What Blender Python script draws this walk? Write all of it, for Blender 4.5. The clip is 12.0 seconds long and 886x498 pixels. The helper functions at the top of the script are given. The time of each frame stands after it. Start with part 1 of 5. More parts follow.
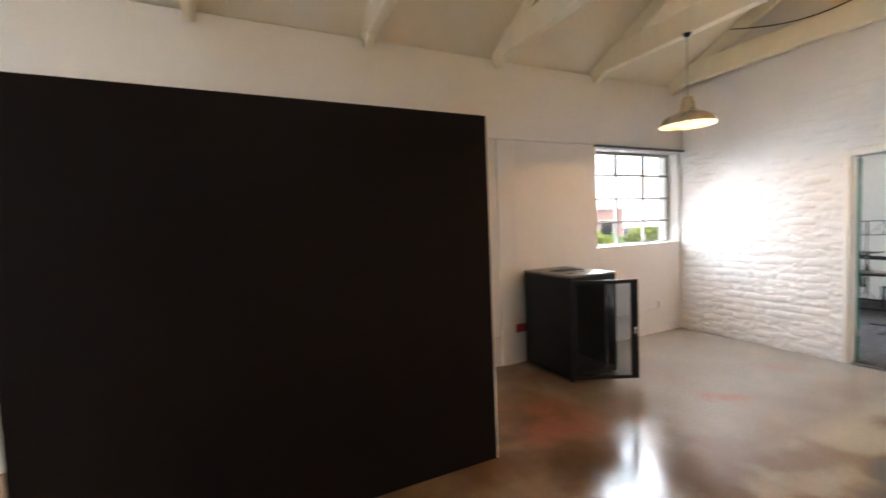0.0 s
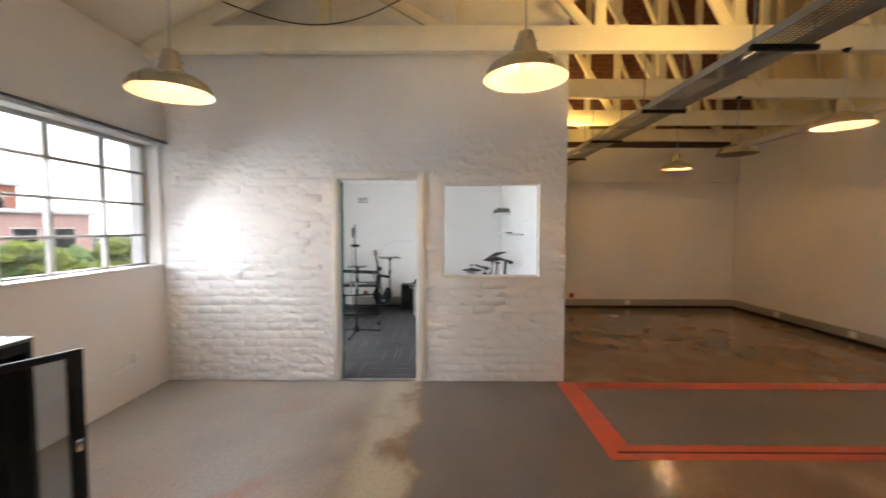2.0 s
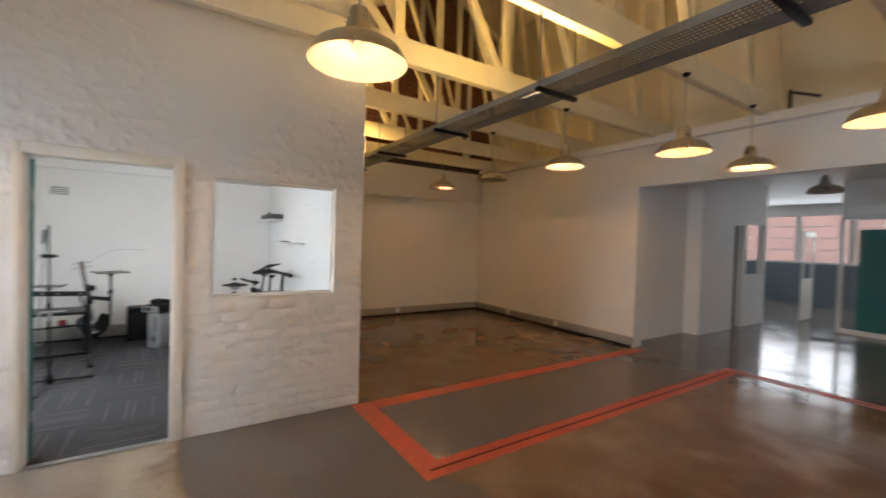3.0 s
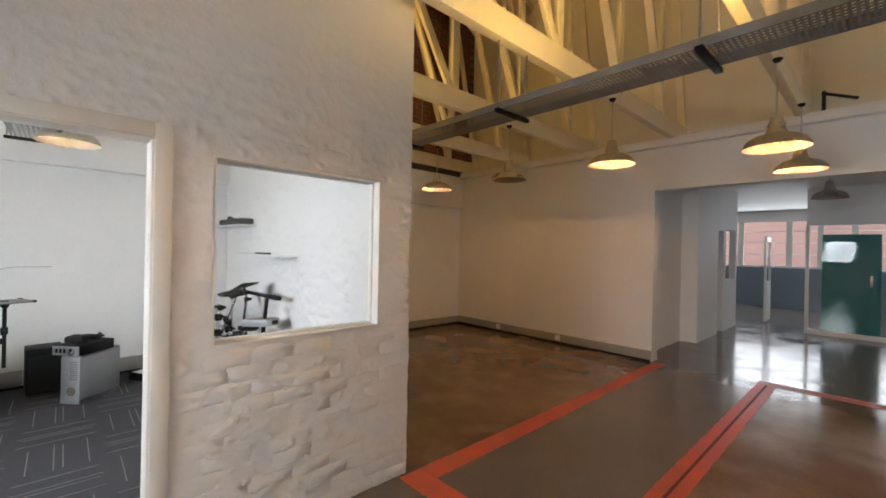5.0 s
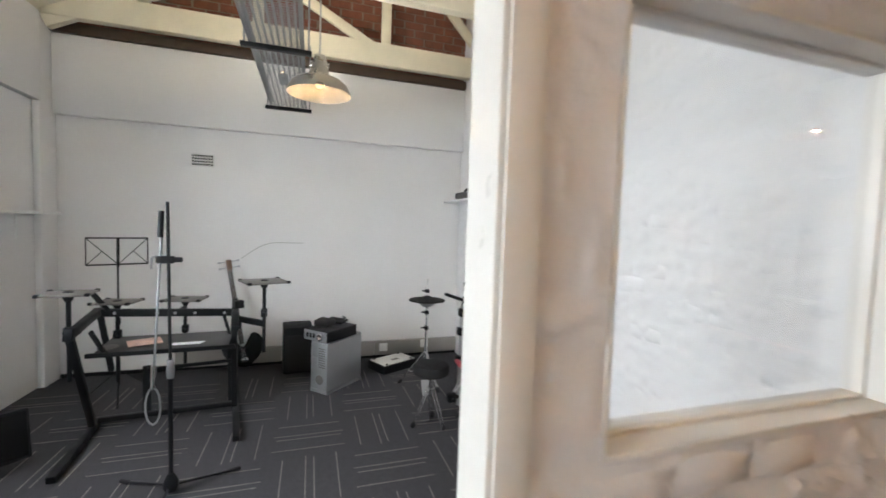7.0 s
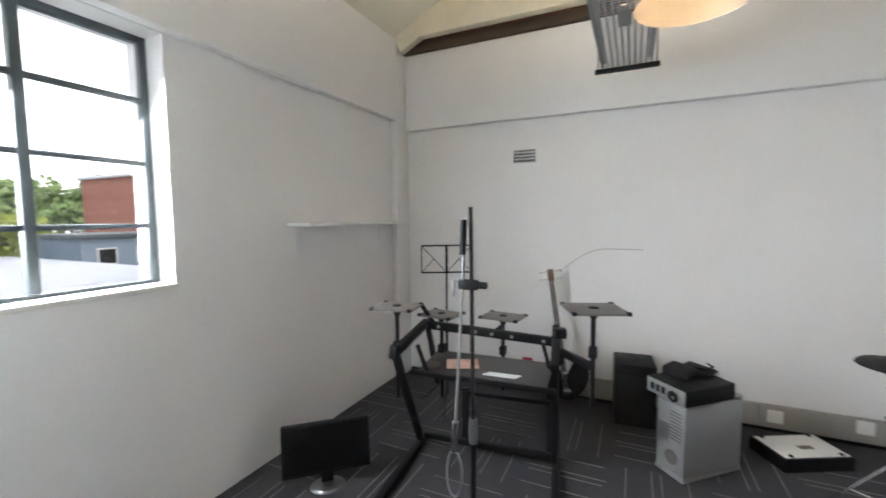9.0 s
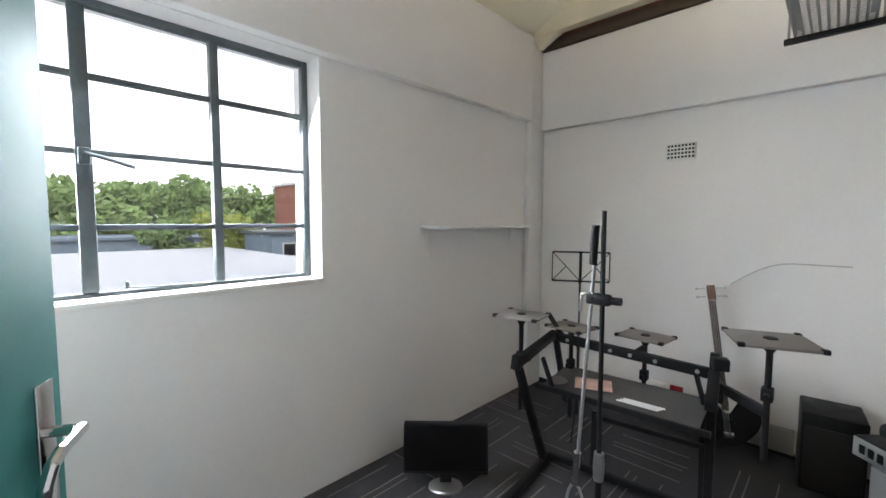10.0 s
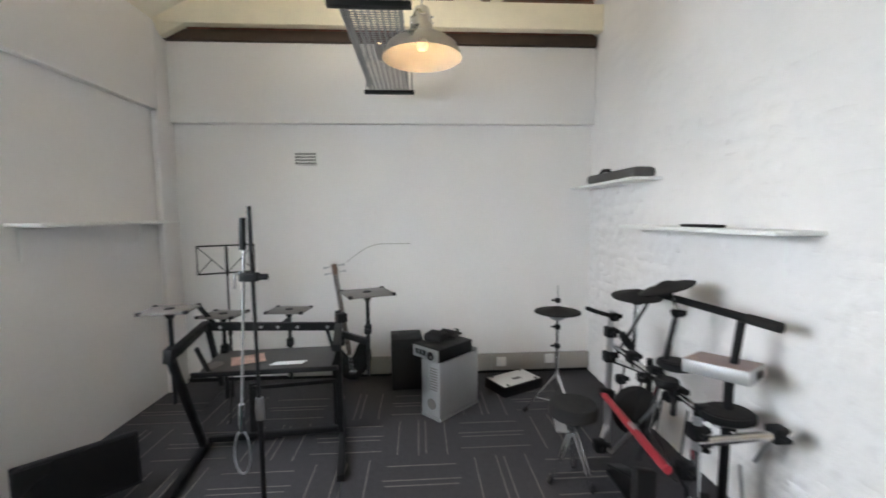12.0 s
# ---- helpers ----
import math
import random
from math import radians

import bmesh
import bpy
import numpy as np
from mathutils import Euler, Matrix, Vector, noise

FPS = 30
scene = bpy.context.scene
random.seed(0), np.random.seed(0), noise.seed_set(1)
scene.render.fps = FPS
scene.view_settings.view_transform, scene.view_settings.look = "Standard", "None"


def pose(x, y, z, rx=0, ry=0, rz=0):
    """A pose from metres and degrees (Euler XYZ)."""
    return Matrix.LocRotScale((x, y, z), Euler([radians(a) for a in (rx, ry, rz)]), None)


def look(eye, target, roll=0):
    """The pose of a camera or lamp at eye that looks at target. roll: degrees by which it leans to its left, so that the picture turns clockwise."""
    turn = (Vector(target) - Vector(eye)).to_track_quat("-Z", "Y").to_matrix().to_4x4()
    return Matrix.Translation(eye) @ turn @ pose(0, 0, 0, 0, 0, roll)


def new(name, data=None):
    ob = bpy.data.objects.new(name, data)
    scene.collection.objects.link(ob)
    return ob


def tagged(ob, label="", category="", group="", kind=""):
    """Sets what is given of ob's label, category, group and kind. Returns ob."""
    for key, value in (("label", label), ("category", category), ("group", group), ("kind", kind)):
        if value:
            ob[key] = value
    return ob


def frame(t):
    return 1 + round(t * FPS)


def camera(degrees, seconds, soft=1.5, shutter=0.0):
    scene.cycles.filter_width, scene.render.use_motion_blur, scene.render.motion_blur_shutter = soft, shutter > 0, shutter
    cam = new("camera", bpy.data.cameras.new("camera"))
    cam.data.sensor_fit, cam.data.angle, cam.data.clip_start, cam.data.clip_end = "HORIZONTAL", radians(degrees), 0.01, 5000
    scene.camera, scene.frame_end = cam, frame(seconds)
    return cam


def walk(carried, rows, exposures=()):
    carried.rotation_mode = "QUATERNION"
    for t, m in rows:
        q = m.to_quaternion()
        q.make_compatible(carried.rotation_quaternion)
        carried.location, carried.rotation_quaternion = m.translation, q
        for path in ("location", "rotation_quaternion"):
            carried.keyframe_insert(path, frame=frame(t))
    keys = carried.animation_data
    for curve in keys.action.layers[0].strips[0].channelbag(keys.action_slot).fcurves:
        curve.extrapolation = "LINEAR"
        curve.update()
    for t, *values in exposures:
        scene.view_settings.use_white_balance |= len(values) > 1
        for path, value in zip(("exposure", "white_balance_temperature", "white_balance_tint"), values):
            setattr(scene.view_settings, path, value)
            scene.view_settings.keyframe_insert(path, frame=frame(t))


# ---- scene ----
cam = camera(94.6, 12.0, soft=1.6, shutter=0.35)
PATH = [
    (0, (0.075, 0.16, 1.525), (0.926, 1.966, 1.415), -2.3),
    (0.5, (0.321, 0.435, 1.571), (1.665, 1.912, 1.459), -1.8),
    (1, (0.647, 0.652, 1.56), (2.328, 1.728, 1.437), -1.1),
    (1.5, (0.985, 0.833, 1.555), (2.898, 1.404, 1.445), -0.5),
    (2, (1.29, 0.984, 1.568), (3.287, 0.997, 1.463), 0.1),
    (2.5, (1.543, 1.071, 1.564), (3.456, 0.495, 1.487), 0.9),
    (3, (1.745, 1.243, 1.572), (3.421, 0.153, 1.53), 1.7),
    (3.2, (1.838, 1.319, 1.574), (3.4, 0.07, 1.555), 2.0),
    (5, (3.134, 1.565, 1.574), (4.6, 0.204, 1.575), 1.1),
    (5.5, (3.52, 1.6, 1.575), (5.158, 0.452, 1.539), 1.1),
    (6.5, (4.322, 1.584, 1.518), (6.151, 0.778, 1.436), 2.0),
    (8.3, (5.594, 1.639, 1.56), (7.573, 1.874, 1.395), -0.0),
    (8.5, (5.664, 1.664, 1.558), (7.616, 2.07, 1.394), -0.2),
    (9, (5.758, 1.729, 1.569), (7.565, 2.572, 1.415), -0.5),
    (9.5, (5.819, 1.75, 1.585), (7.418, 2.943, 1.445), -0.2),
    (10, (5.864, 1.729, 1.574), (7.299, 3.115, 1.435), 0.2),
    (10.5, (5.847, 1.715, 1.572), (7.386, 2.983, 1.428), 0.4),
    (11, (5.759, 1.724, 1.577), (7.573, 2.555, 1.435), 0.3),
    (11.5, (5.636, 1.659, 1.57), (7.601, 2.003, 1.429), -0.1),
    (12, (5.434, 1.578, 1.56), (7.424, 1.458, 1.399), -0.5),
]
walk(cam, [(t, look(eye, target, roll)) for t, eye, target, roll in PATH], [(0, 1.2), (1.2, 1.05), (2.5, 0.68), (5.5, 0.7), (6.5, 0.62), (8.5, 0.65), (9.2, 0.6), (10.0, 0.42), (10.6, 0.45), (11.3, 0.54), (12, 0.56)])

# ---- world and light ----
world = bpy.data.worlds.new("sky")
scene.world = world
world.use_nodes = True
wn = world.node_tree
sky = wn.nodes.new("ShaderNodeTexSky")
sky.sky_type = "NISHITA"
sky.sun_disc = False
sky.sun_elevation = radians(50)
sky.sun_rotation = radians(200)
sky.air_density, sky.dust_density = 1.0, 3.0
wn.links.new(sky.outputs[0], wn.nodes["Background"].inputs[0])
wn.nodes["Background"].inputs[1].default_value = 0.14


def lamp(name, kind, m, energy, colour, size=0.1, size_y=None, spot=None):
    data = bpy.data.lights.new(name, kind)
    data.energy, data.color = energy, colour
    if kind == "AREA":
        data.shape, data.size, data.size_y = "RECTANGLE", size, size_y or size
    elif kind == "SUN":
        data.angle = size
    else:
        data.shadow_soft_size = size
    ob = new(name, data)
    ob.matrix_world = m
    return ob


DAY, WARM = (0.84, 0.92, 1.0), (1.0, 0.56, 0.26)
lamp("sun", "SUN", look((0, -20, 24), (0, 0, 0)), 1.2, (1.0, 0.96, 0.9), radians(15))
lamp("window_light", "AREA", look((6.31, 4.12, 1.85), (6.31, 2.12, 0.5)), 102, DAY, 1.45, 1.2).data.spread = radians(160)
lamp("window_light", "AREA", look((4.45, 4.13, 1.79), (3.75, 2.13, 0.3)), 40, DAY, 1.05, 1.1).data.spread = radians(160)
lamp("window_light", "AREA", look((-2.2, 4.12, 1.6), (-2.2, 0, 1.0)), 170, DAY, 1.5, 1.5)
lamp("window_light", "AREA", look((5.0, -14.3, 1.95), (5.0, 0, 1.0)), 60, DAY, 7.0, 1.3)

# ---- materials ----


def material(name, colour, rough=0.6, metal=0.0, vary=0.06, scale=3.0, fine=60.0, bump=0.1, dist=0.002, coat=0.0, spec=0.5):
    m = bpy.data.materials.new(name)
    m.use_nodes = True
    nt = m.node_tree
    b = nt.nodes["Principled BSDF"]
    b.inputs["Roughness"].default_value = rough
    b.inputs["Metallic"].default_value = metal
    b.inputs["Coat Weight"].default_value = coat
    geo = nt.nodes.new("ShaderNodeNewGeometry")
    big, small = nt.nodes.new("ShaderNodeTexNoise"), nt.nodes.new("ShaderNodeTexNoise")
    for n, sc, det in ((big, scale, 5), (small, fine, 4)):
        n.inputs["Scale"].default_value, n.inputs["Detail"].default_value = sc, det
        nt.links.new(geo.outputs["Position"], n.inputs["Vector"])
    mixn = nt.nodes.new("ShaderNodeMath")
    mixn.operation = "MULTIPLY_ADD"
    nt.links.new(small.outputs["Fac"], mixn.inputs[0])
    mixn.inputs[1].default_value = 0.4
    nt.links.new(big.outputs["Fac"], mixn.inputs[2])
    ramp = nt.nodes.new("ShaderNodeMapRange")
    ramp.inputs[1].default_value, ramp.inputs[2].default_value = 0.4, 1.0
    ramp.inputs[3].default_value, ramp.inputs[4].default_value = 1 - vary, 1 + vary
    nt.links.new(mixn.outputs[0], ramp.inputs[0])
    mul = nt.nodes.new("ShaderNodeVectorMath")
    mul.operation = "SCALE"
    mul.inputs[0].default_value = colour
    nt.links.new(ramp.outputs[0], mul.inputs["Scale"])
    nt.links.new(mul.outputs[0], b.inputs["Base Color"])
    rr = nt.nodes.new("ShaderNodeMapRange")
    rr.inputs[1].default_value, rr.inputs[2].default_value = 0.3, 0.7
    rr.inputs[3].default_value, rr.inputs[4].default_value = max(0.02, rough - 0.08), min(1, rough + 0.08)
    nt.links.new(big.outputs["Fac"], rr.inputs[0])
    nt.links.new(rr.outputs[0], b.inputs["Roughness"])
    b.inputs["Specular IOR Level"].default_value = spec
    if bump:
        bp = nt.nodes.new("ShaderNodeBump")
        bp.inputs["Strength"].default_value, bp.inputs["Distance"].default_value = bump, dist
        nt.links.new(small.outputs["Fac"], bp.inputs["Height"])
        nt.links.new(bp.outputs[0], b.inputs["Normal"])
    return m


def painted_brick(name, colour):
    """Thick lumpy paint over rough brickwork: relief at two scales."""
    m = material(name, colour, 0.55, vary=0.05, scale=2.0, fine=90, bump=0)
    nt = m.node_tree
    geo = nt.nodes.new("ShaderNodeNewGeometry")
    chip = nt.nodes.new("ShaderNodeTexNoise")
    chip.inputs["Scale"].default_value, chip.inputs["Detail"].default_value = 48, 6
    nt.links.new(geo.outputs["Position"], chip.inputs["Vector"])
    bp = nt.nodes.new("ShaderNodeBump")
    bp.inputs["Strength"].default_value, bp.inputs["Distance"].default_value = 0.4, 0.006
    nt.links.new(chip.outputs["Fac"], bp.inputs["Height"])
    nt.links.new(bp.outputs[0], nt.nodes["Principled BSDF"].inputs["Normal"])
    return m


def concrete_floor():
    """Worn polished concrete: brown and grey, with a grey repair, a pale worn strip and dark oil stains."""
    m = bpy.data.materials.new("polished_concrete")
    m.use_nodes = True
    nt = m.node_tree
    b = nt.nodes["Principled BSDF"]
    geo = nt.nodes.new("ShaderNodeNewGeometry")
    sep = nt.nodes.new("ShaderNodeSeparateXYZ")

    def noise_node(sc, det=6, dist=0.0):
        n = nt.nodes.new("ShaderNodeTexNoise")
        n.inputs["Scale"].default_value, n.inputs["Detail"].default_value, n.inputs["Distortion"].default_value = sc, det, dist
        nt.links.new(geo.outputs["Position"], n.inputs["Vector"])
        return n.outputs["Fac"]

    def ranged(v, a, c, lo=0.0, hi=1.0):
        n = nt.nodes.new("ShaderNodeMapRange")
        n.interpolation_type = "SMOOTHSTEP"
        for k, x in enumerate((a, c, lo, hi), 1):
            n.inputs[k].default_value = x
        nt.links.new(v, n.inputs[0])
        return n.outputs[0]

    def op(kind, a, c):
        n = nt.nodes.new("ShaderNodeMath")
        n.operation = kind
        for k, x in enumerate((a, c)):
            if isinstance(x, (int, float)):
                n.inputs[k].default_value = x
            else:
                nt.links.new(x, n.inputs[k])
        return n.outputs[0]

    def mix(f, a, c):
        n = nt.nodes.new("ShaderNodeMix")
        n.data_type = "RGBA"
        nt.links.new(f, n.inputs[0])
        for k, x in ((6, a), (7, c)):
            if isinstance(x, tuple):
                n.inputs[k].default_value = (*x, 1)
            else:
                nt.links.new(x, n.inputs[k])
        return n.outputs[2]

    big, mid, fine = noise_node(0.7, 4, 0.2), noise_node(2.3, 9, 0.1), noise_node(40, 6)
    wob = ranged(mid, 0.3, 0.7, -0.07, 0.07)
    nt.links.new(geo.outputs["Position"], sep.inputs[0])
    x, y = op("ADD", sep.outputs[0], wob), op("ADD", sep.outputs[1], wob)

    def band(v, lo, hi, soft=0.05):
        return op("MULTIPLY", ranged(v, lo - soft, lo + soft), ranged(v, hi - soft, hi + soft, 1, 0))

    col = mix(ranged(big, 0.3, 0.7), (0.135, 0.072, 0.036), (0.235, 0.148, 0.085))
    col = mix(op("MULTIPLY", ranged(mid, 0.4, 0.72), 0.6), col, (0.32, 0.225, 0.14))
    north = ranged(y, 1.2, 2.2)
    col = mix(op("MULTIPLY", op("MULTIPLY", north, ranged(x, 2.2, 3.4)), 0.75), col, (0.34, 0.315, 0.285))
    grey = op("MULTIPLY", band(x, 2.6, 5.5), band(y, -0.35, 1.18))
    grey2 = op("MULTIPLY", band(x, 4.15, 5.25), band(y, -4.7, -0.3))
    grey3 = ranged(y, -4.75, -4.6, 1, 0)
    col = mix(op("MULTIPLY", op("MAXIMUM", op("MAXIMUM", grey, grey2), grey3), 0.85), col, (0.135, 0.12, 0.108))
    strip = op("MULTIPLY", op("MULTIPLY", band(x, 1.8, 5.4, 0.3), band(y, 1.22, 1.62, 0.08)), ranged(mid, 0.35, 0.6))
    col = mix(op("MULTIPLY", strip, 0.6), col, (0.46, 0.41, 0.30))
    oil = op("MULTIPLY", ranged(big, 0.5, 0.62), op("MULTIPLY", band(x, 5.6, 9, 0.6), band(y, -3.5, -0.8, 0.6)))
    col = mix(op("MULTIPLY", oil, 0.6), col, (0.10, 0.06, 0.035))
    redst = op("MULTIPLY", ranged(noise_node(1.3, 5, 0.5), 0.52, 0.74), op("MULTIPLY", band(x, 1.6, 4.9, 0.4), band(y, 1.9, 3.4, 0.3)))
    redst = op("MAXIMUM", op("MULTIPLY", redst, 0.7), op("MULTIPLY", op("MULTIPLY", band(x, 1.75, 2.45, 0.2), band(y, 2.35, 2.95, 0.2)), ranged(mid, 0.3, 0.65)))
    col = mix(op("MULTIPLY", redst, 0.8), col, (0.36, 0.12, 0.08))
    col = mix(ranged(fine, 0.35, 0.75, 0, 0.22), col, (0.10, 0.085, 0.07))
    nt.links.new(col, b.inputs["Base Color"])
    nt.links.new(ranged(mid, 0.25, 0.8, 0.08, 0.24), b.inputs["Roughness"])
    b.inputs["Specular IOR Level"].default_value = 0.5
    bp = nt.nodes.new("ShaderNodeBump")
    bp.inputs["Strength"].default_value, bp.inputs["Distance"].default_value = 0.06, 0.004
    nt.links.new(mid, bp.inputs["Height"])
    nt.links.new(bp.outputs[0], b.inputs["Normal"])
    return m


def glass(name, tint=(1, 1, 1), alpha_like=0.96):
    m = bpy.data.materials.new(name)
    m.use_nodes = True
    nt = m.node_tree
    nt.nodes.remove(nt.nodes["Principled BSDF"])
    tr, gl, mx, lw, fr = (nt.nodes.new("ShaderNode" + k) for k in ("BsdfTransparent", "BsdfGlossy", "MixShader", "LayerWeight", "MapRange"))
    pw = nt.nodes.new("ShaderNodeMath")
    pw.operation = "POWER"
    pw.inputs[1].default_value = 4.0
    lw.inputs[0].default_value = 0.5
    nt.links.new(lw.outputs["Facing"], pw.inputs[0])
    nt.links.new(pw.outputs[0], fr.inputs[0])
    fr.inputs[3].default_value, fr.inputs[4].default_value = 0.03, 0.7
    tr.inputs[0].default_value = (*[c * alpha_like for c in tint], 1)
    gl.inputs["Roughness"].default_value = 0.02
    nt.links.new(fr.outputs[0], mx.inputs[0])
    nt.links.new(tr.outputs[0], mx.inputs[1])
    nt.links.new(gl.outputs[0], mx.inputs[2])
    nt.links.new(mx.outputs[0], nt.nodes["Material Output"].inputs[0])
    return m


def glow(name, colour, strength):
    m = bpy.data.materials.new(name)
    m.use_nodes = True
    b = m.node_tree.nodes["Principled BSDF"]
    b.inputs["Base Color"].default_value = (*colour, 1)
    b.inputs["Emission Color"].default_value = (*colour, 1)
    b.inputs["Emission Strength"].default_value = strength
    return m


M = {
    "wall": material("white_wall_paint", (0.80, 0.78, 0.765), 0.6, vary=0.04, scale=1.3, fine=45, bump=0.25, dist=0.003),
    "brickp": painted_brick("painted_brickwork", (0.80, 0.78, 0.77)),
    "ceil": material("cream_ceiling_board", (0.74, 0.69, 0.56), 0.7, vary=0.07, scale=1.5, bump=0.15),
    "truss": material("cream_painted_timber", (0.78, 0.71, 0.55), 0.5, vary=0.08, scale=4, fine=70, bump=0.2),
    # stained timber of plates and fingerboard; also the painted-in shade of the closet
    "darkwood_and_shade": material("dark_timber_and_closet_shade", (0.055, 0.032, 0.02), 0.5, vary=0.3, scale=5, bump=0.3),
    "redbrick": material("raw_red_brick", (0.20, 0.075, 0.045), 0.85, vary=0.35, scale=7, bump=0.6, dist=0.006),
    "mortar": material("old_mortar", (0.22, 0.17, 0.13), 0.9, vary=0.2, bump=0.5),
    "floor": concrete_floor(),
    "redpaint": material("worn_red_floor_paint", (0.52, 0.085, 0.045), 0.4, vary=0.22, scale=6, fine=80, bump=0.15),
    "groove": material("dark_groove", (0.10, 0.012, 0.01), 0.6),
    "blackboard": material("matt_black_board", (0.008, 0.0045, 0.0048), 0.8, vary=0.25, scale=1.2, bump=0.05, spec=0.2),
    "black": material("black_powder_coat", (0.006, 0.006, 0.007), 0.5, vary=0.2, scale=9, bump=0.08, spec=0.25),
    "plastic": material("black_plastic", (0.007, 0.007, 0.008), 0.55, vary=0.15, scale=12, bump=0.12, spec=0.2),
    "rubber": material("dark_rubber", (0.018, 0.017, 0.017), 0.8, vary=0.15, scale=20, bump=0.3, spec=0.25),
    "cabtop": material("dusty_black_steel", (0.15, 0.13, 0.115), 0.3, vary=0.35, scale=5, bump=0.1),
    "chrome": material("chrome", (0.72, 0.72, 0.73), 0.14, 1.0, vary=0.08, scale=10, bump=0),
    "alu": material("brushed_aluminium", (0.45, 0.45, 0.46), 0.36, 1.0, vary=0.08, scale=10, bump=0.05),
    "shade": material("brushed_nickel_shade", (0.50, 0.47, 0.42), 0.32, 0.85, vary=0.1, scale=8, bump=0.04),
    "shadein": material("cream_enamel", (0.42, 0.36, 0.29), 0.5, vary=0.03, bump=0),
    "galv": material("galvanised_steel", (0.27, 0.275, 0.28), 0.45, 0.6, vary=0.2, scale=6, fine=50, bump=0.1),
    "skirt": material("grey_trunking", (0.33, 0.31, 0.28), 0.5, vary=0.08, scale=3, bump=0.1),
    "frame": material("dark_grey_steel_frame", (0.07, 0.085, 0.09), 0.5, vary=0.25, scale=14, bump=0.5, dist=0.004),
    "jamb": material("white_gloss_timber", (0.80, 0.77, 0.72), 0.35, vary=0.04, scale=5, bump=0.08),
    "trim": material("beige_timber_trim", (0.62, 0.54, 0.44), 0.5, vary=0.1, scale=5, bump=0.15),
    "teal": material("teal_gloss_door_paint", (0.012, 0.16, 0.15), 0.55, vary=0.1, scale=3, bump=0.06),
    "carpet": material("charcoal_carpet", (0.040, 0.037, 0.041), 0.95, vary=0.35, scale=30, fine=300, bump=0.8, dist=0.004),
    "stripe": material("carpet_stripe_yarn", (0.165, 0.155, 0.14), 0.95, vary=0.3, scale=40, fine=300, bump=0.6),
    "red": material("red_plastic", (0.32, 0.022, 0.035), 0.4, vary=0.08, bump=0),
    "socket": material("white_plastic", (0.78, 0.77, 0.74), 0.4, vary=0.04, bump=0),
    "shelf": material("white_melamine", (0.80, 0.80, 0.78), 0.4, vary=0.03, scale=4, bump=0.03),
    "neck": material("maple_neck", (0.12, 0.062, 0.032), 0.4, vary=0.2, scale=12, bump=0.05),
    "gbody": material("black_lacquer", (0.012, 0.010, 0.010), 0.2, vary=0.1, bump=0),
    "pc": material("silver_aluminium_case", (0.40, 0.405, 0.41), 0.45, 0.5, vary=0.07, scale=5, bump=0.05),
    "paper": material("printed_paper", (0.62, 0.40, 0.33), 0.6, vary=0.3, scale=14, bump=0),
    "white": material("white_paper", (0.72, 0.72, 0.72), 0.6, vary=0.05, bump=0),
    "tray": material("grey_brown_tray", (0.15, 0.135, 0.125), 0.5, vary=0.15, scale=8, bump=0.1),
    "glass": glass("window_glass"),
    "tglass": glass("tinted_door_glass", (0.80, 0.84, 0.87), 0.9),
    "screen": material("black_screen", (0.004, 0.004, 0.0045), 0.25, vary=0.1, bump=0, spec=0.25),
    "bulb": glow("warm_bulb", (1.0, 0.70, 0.40), 0.8),
    "tube": glow("uplight_tube", (1.0, 0.74, 0.40), 3),
    "leaf": material("tree_leaves", (0.23, 0.33, 0.12), 0.8, vary=0.5, scale=0.6, fine=4, bump=0),
    "leaf2": material("yellow_green_leaves", (0.32, 0.37, 0.08), 0.8, vary=0.4, scale=0.8, fine=4, bump=0),
    "bark": material("bark", (0.10, 0.075, 0.055), 0.9, vary=0.3),
    "roof": material("white_coated_roof", (0.72, 0.72, 0.72), 0.7, vary=0.07, scale=0.5, fine=4),
    "bluewall": material("blue_grey_sheeting", (0.20, 0.25, 0.30), 0.7, vary=0.1, scale=0.4),
    "orange": material("orange_face_brick", (0.42, 0.17, 0.115), 0.85, vary=0.15, scale=1.5, fine=12),
    "shop": material("faded_red_render", (0.60, 0.38, 0.33), 0.85, vary=0.1, scale=0.8, fine=8),
    "asphalt": material("asphalt_ground", (0.055, 0.055, 0.055), 0.9, vary=0.3, scale=0.3, fine=5),
    "dusty": material("dusty_dark_board", (0.075, 0.072, 0.07), 0.6, vary=0.3, scale=7, bump=0.1),
    "dusttop": material("dusty_mauve_panel", (0.27, 0.20, 0.19), 0.55, vary=0.2, scale=9, bump=0.1),
    "cable": material("grey_cable", (0.45, 0.43, 0.40), 0.5, bump=0),
}

# ---- mesh helpers ----


def box(bm, x0, x1, y0, y1, z0, z1, bevel=0.0, m=None):
    r = bmesh.ops.create_cube(bm, size=1)["verts"]
    t = Matrix.Translation(((x0 + x1) / 2, (y0 + y1) / 2, (z0 + z1) / 2)) @ Matrix.Diagonal((abs(x1 - x0), abs(y1 - y0), abs(z1 - z0), 1))
    bmesh.ops.transform(bm, matrix=(m @ t) if m else t, verts=r)
    if bevel:
        edges = list({e for v in r for e in v.link_edges})
        bmesh.ops.bevel(bm, geom=edges, offset=bevel, segments=2, affect="EDGES", profile=0.5)


def tube(bm, p, q, r, n=12, r2=None):
    p, q = Vector(p), Vector(q)
    d = q - p
    v = bmesh.ops.create_cone(bm, cap_ends=True, segments=n, radius1=r, radius2=r if r2 is None else r2, depth=d.length)["verts"]
    bmesh.ops.transform(bm, matrix=Matrix.Translation((p + q) / 2) @ d.to_track_quat("Z", "Y").to_matrix().to_4x4(), verts=v)


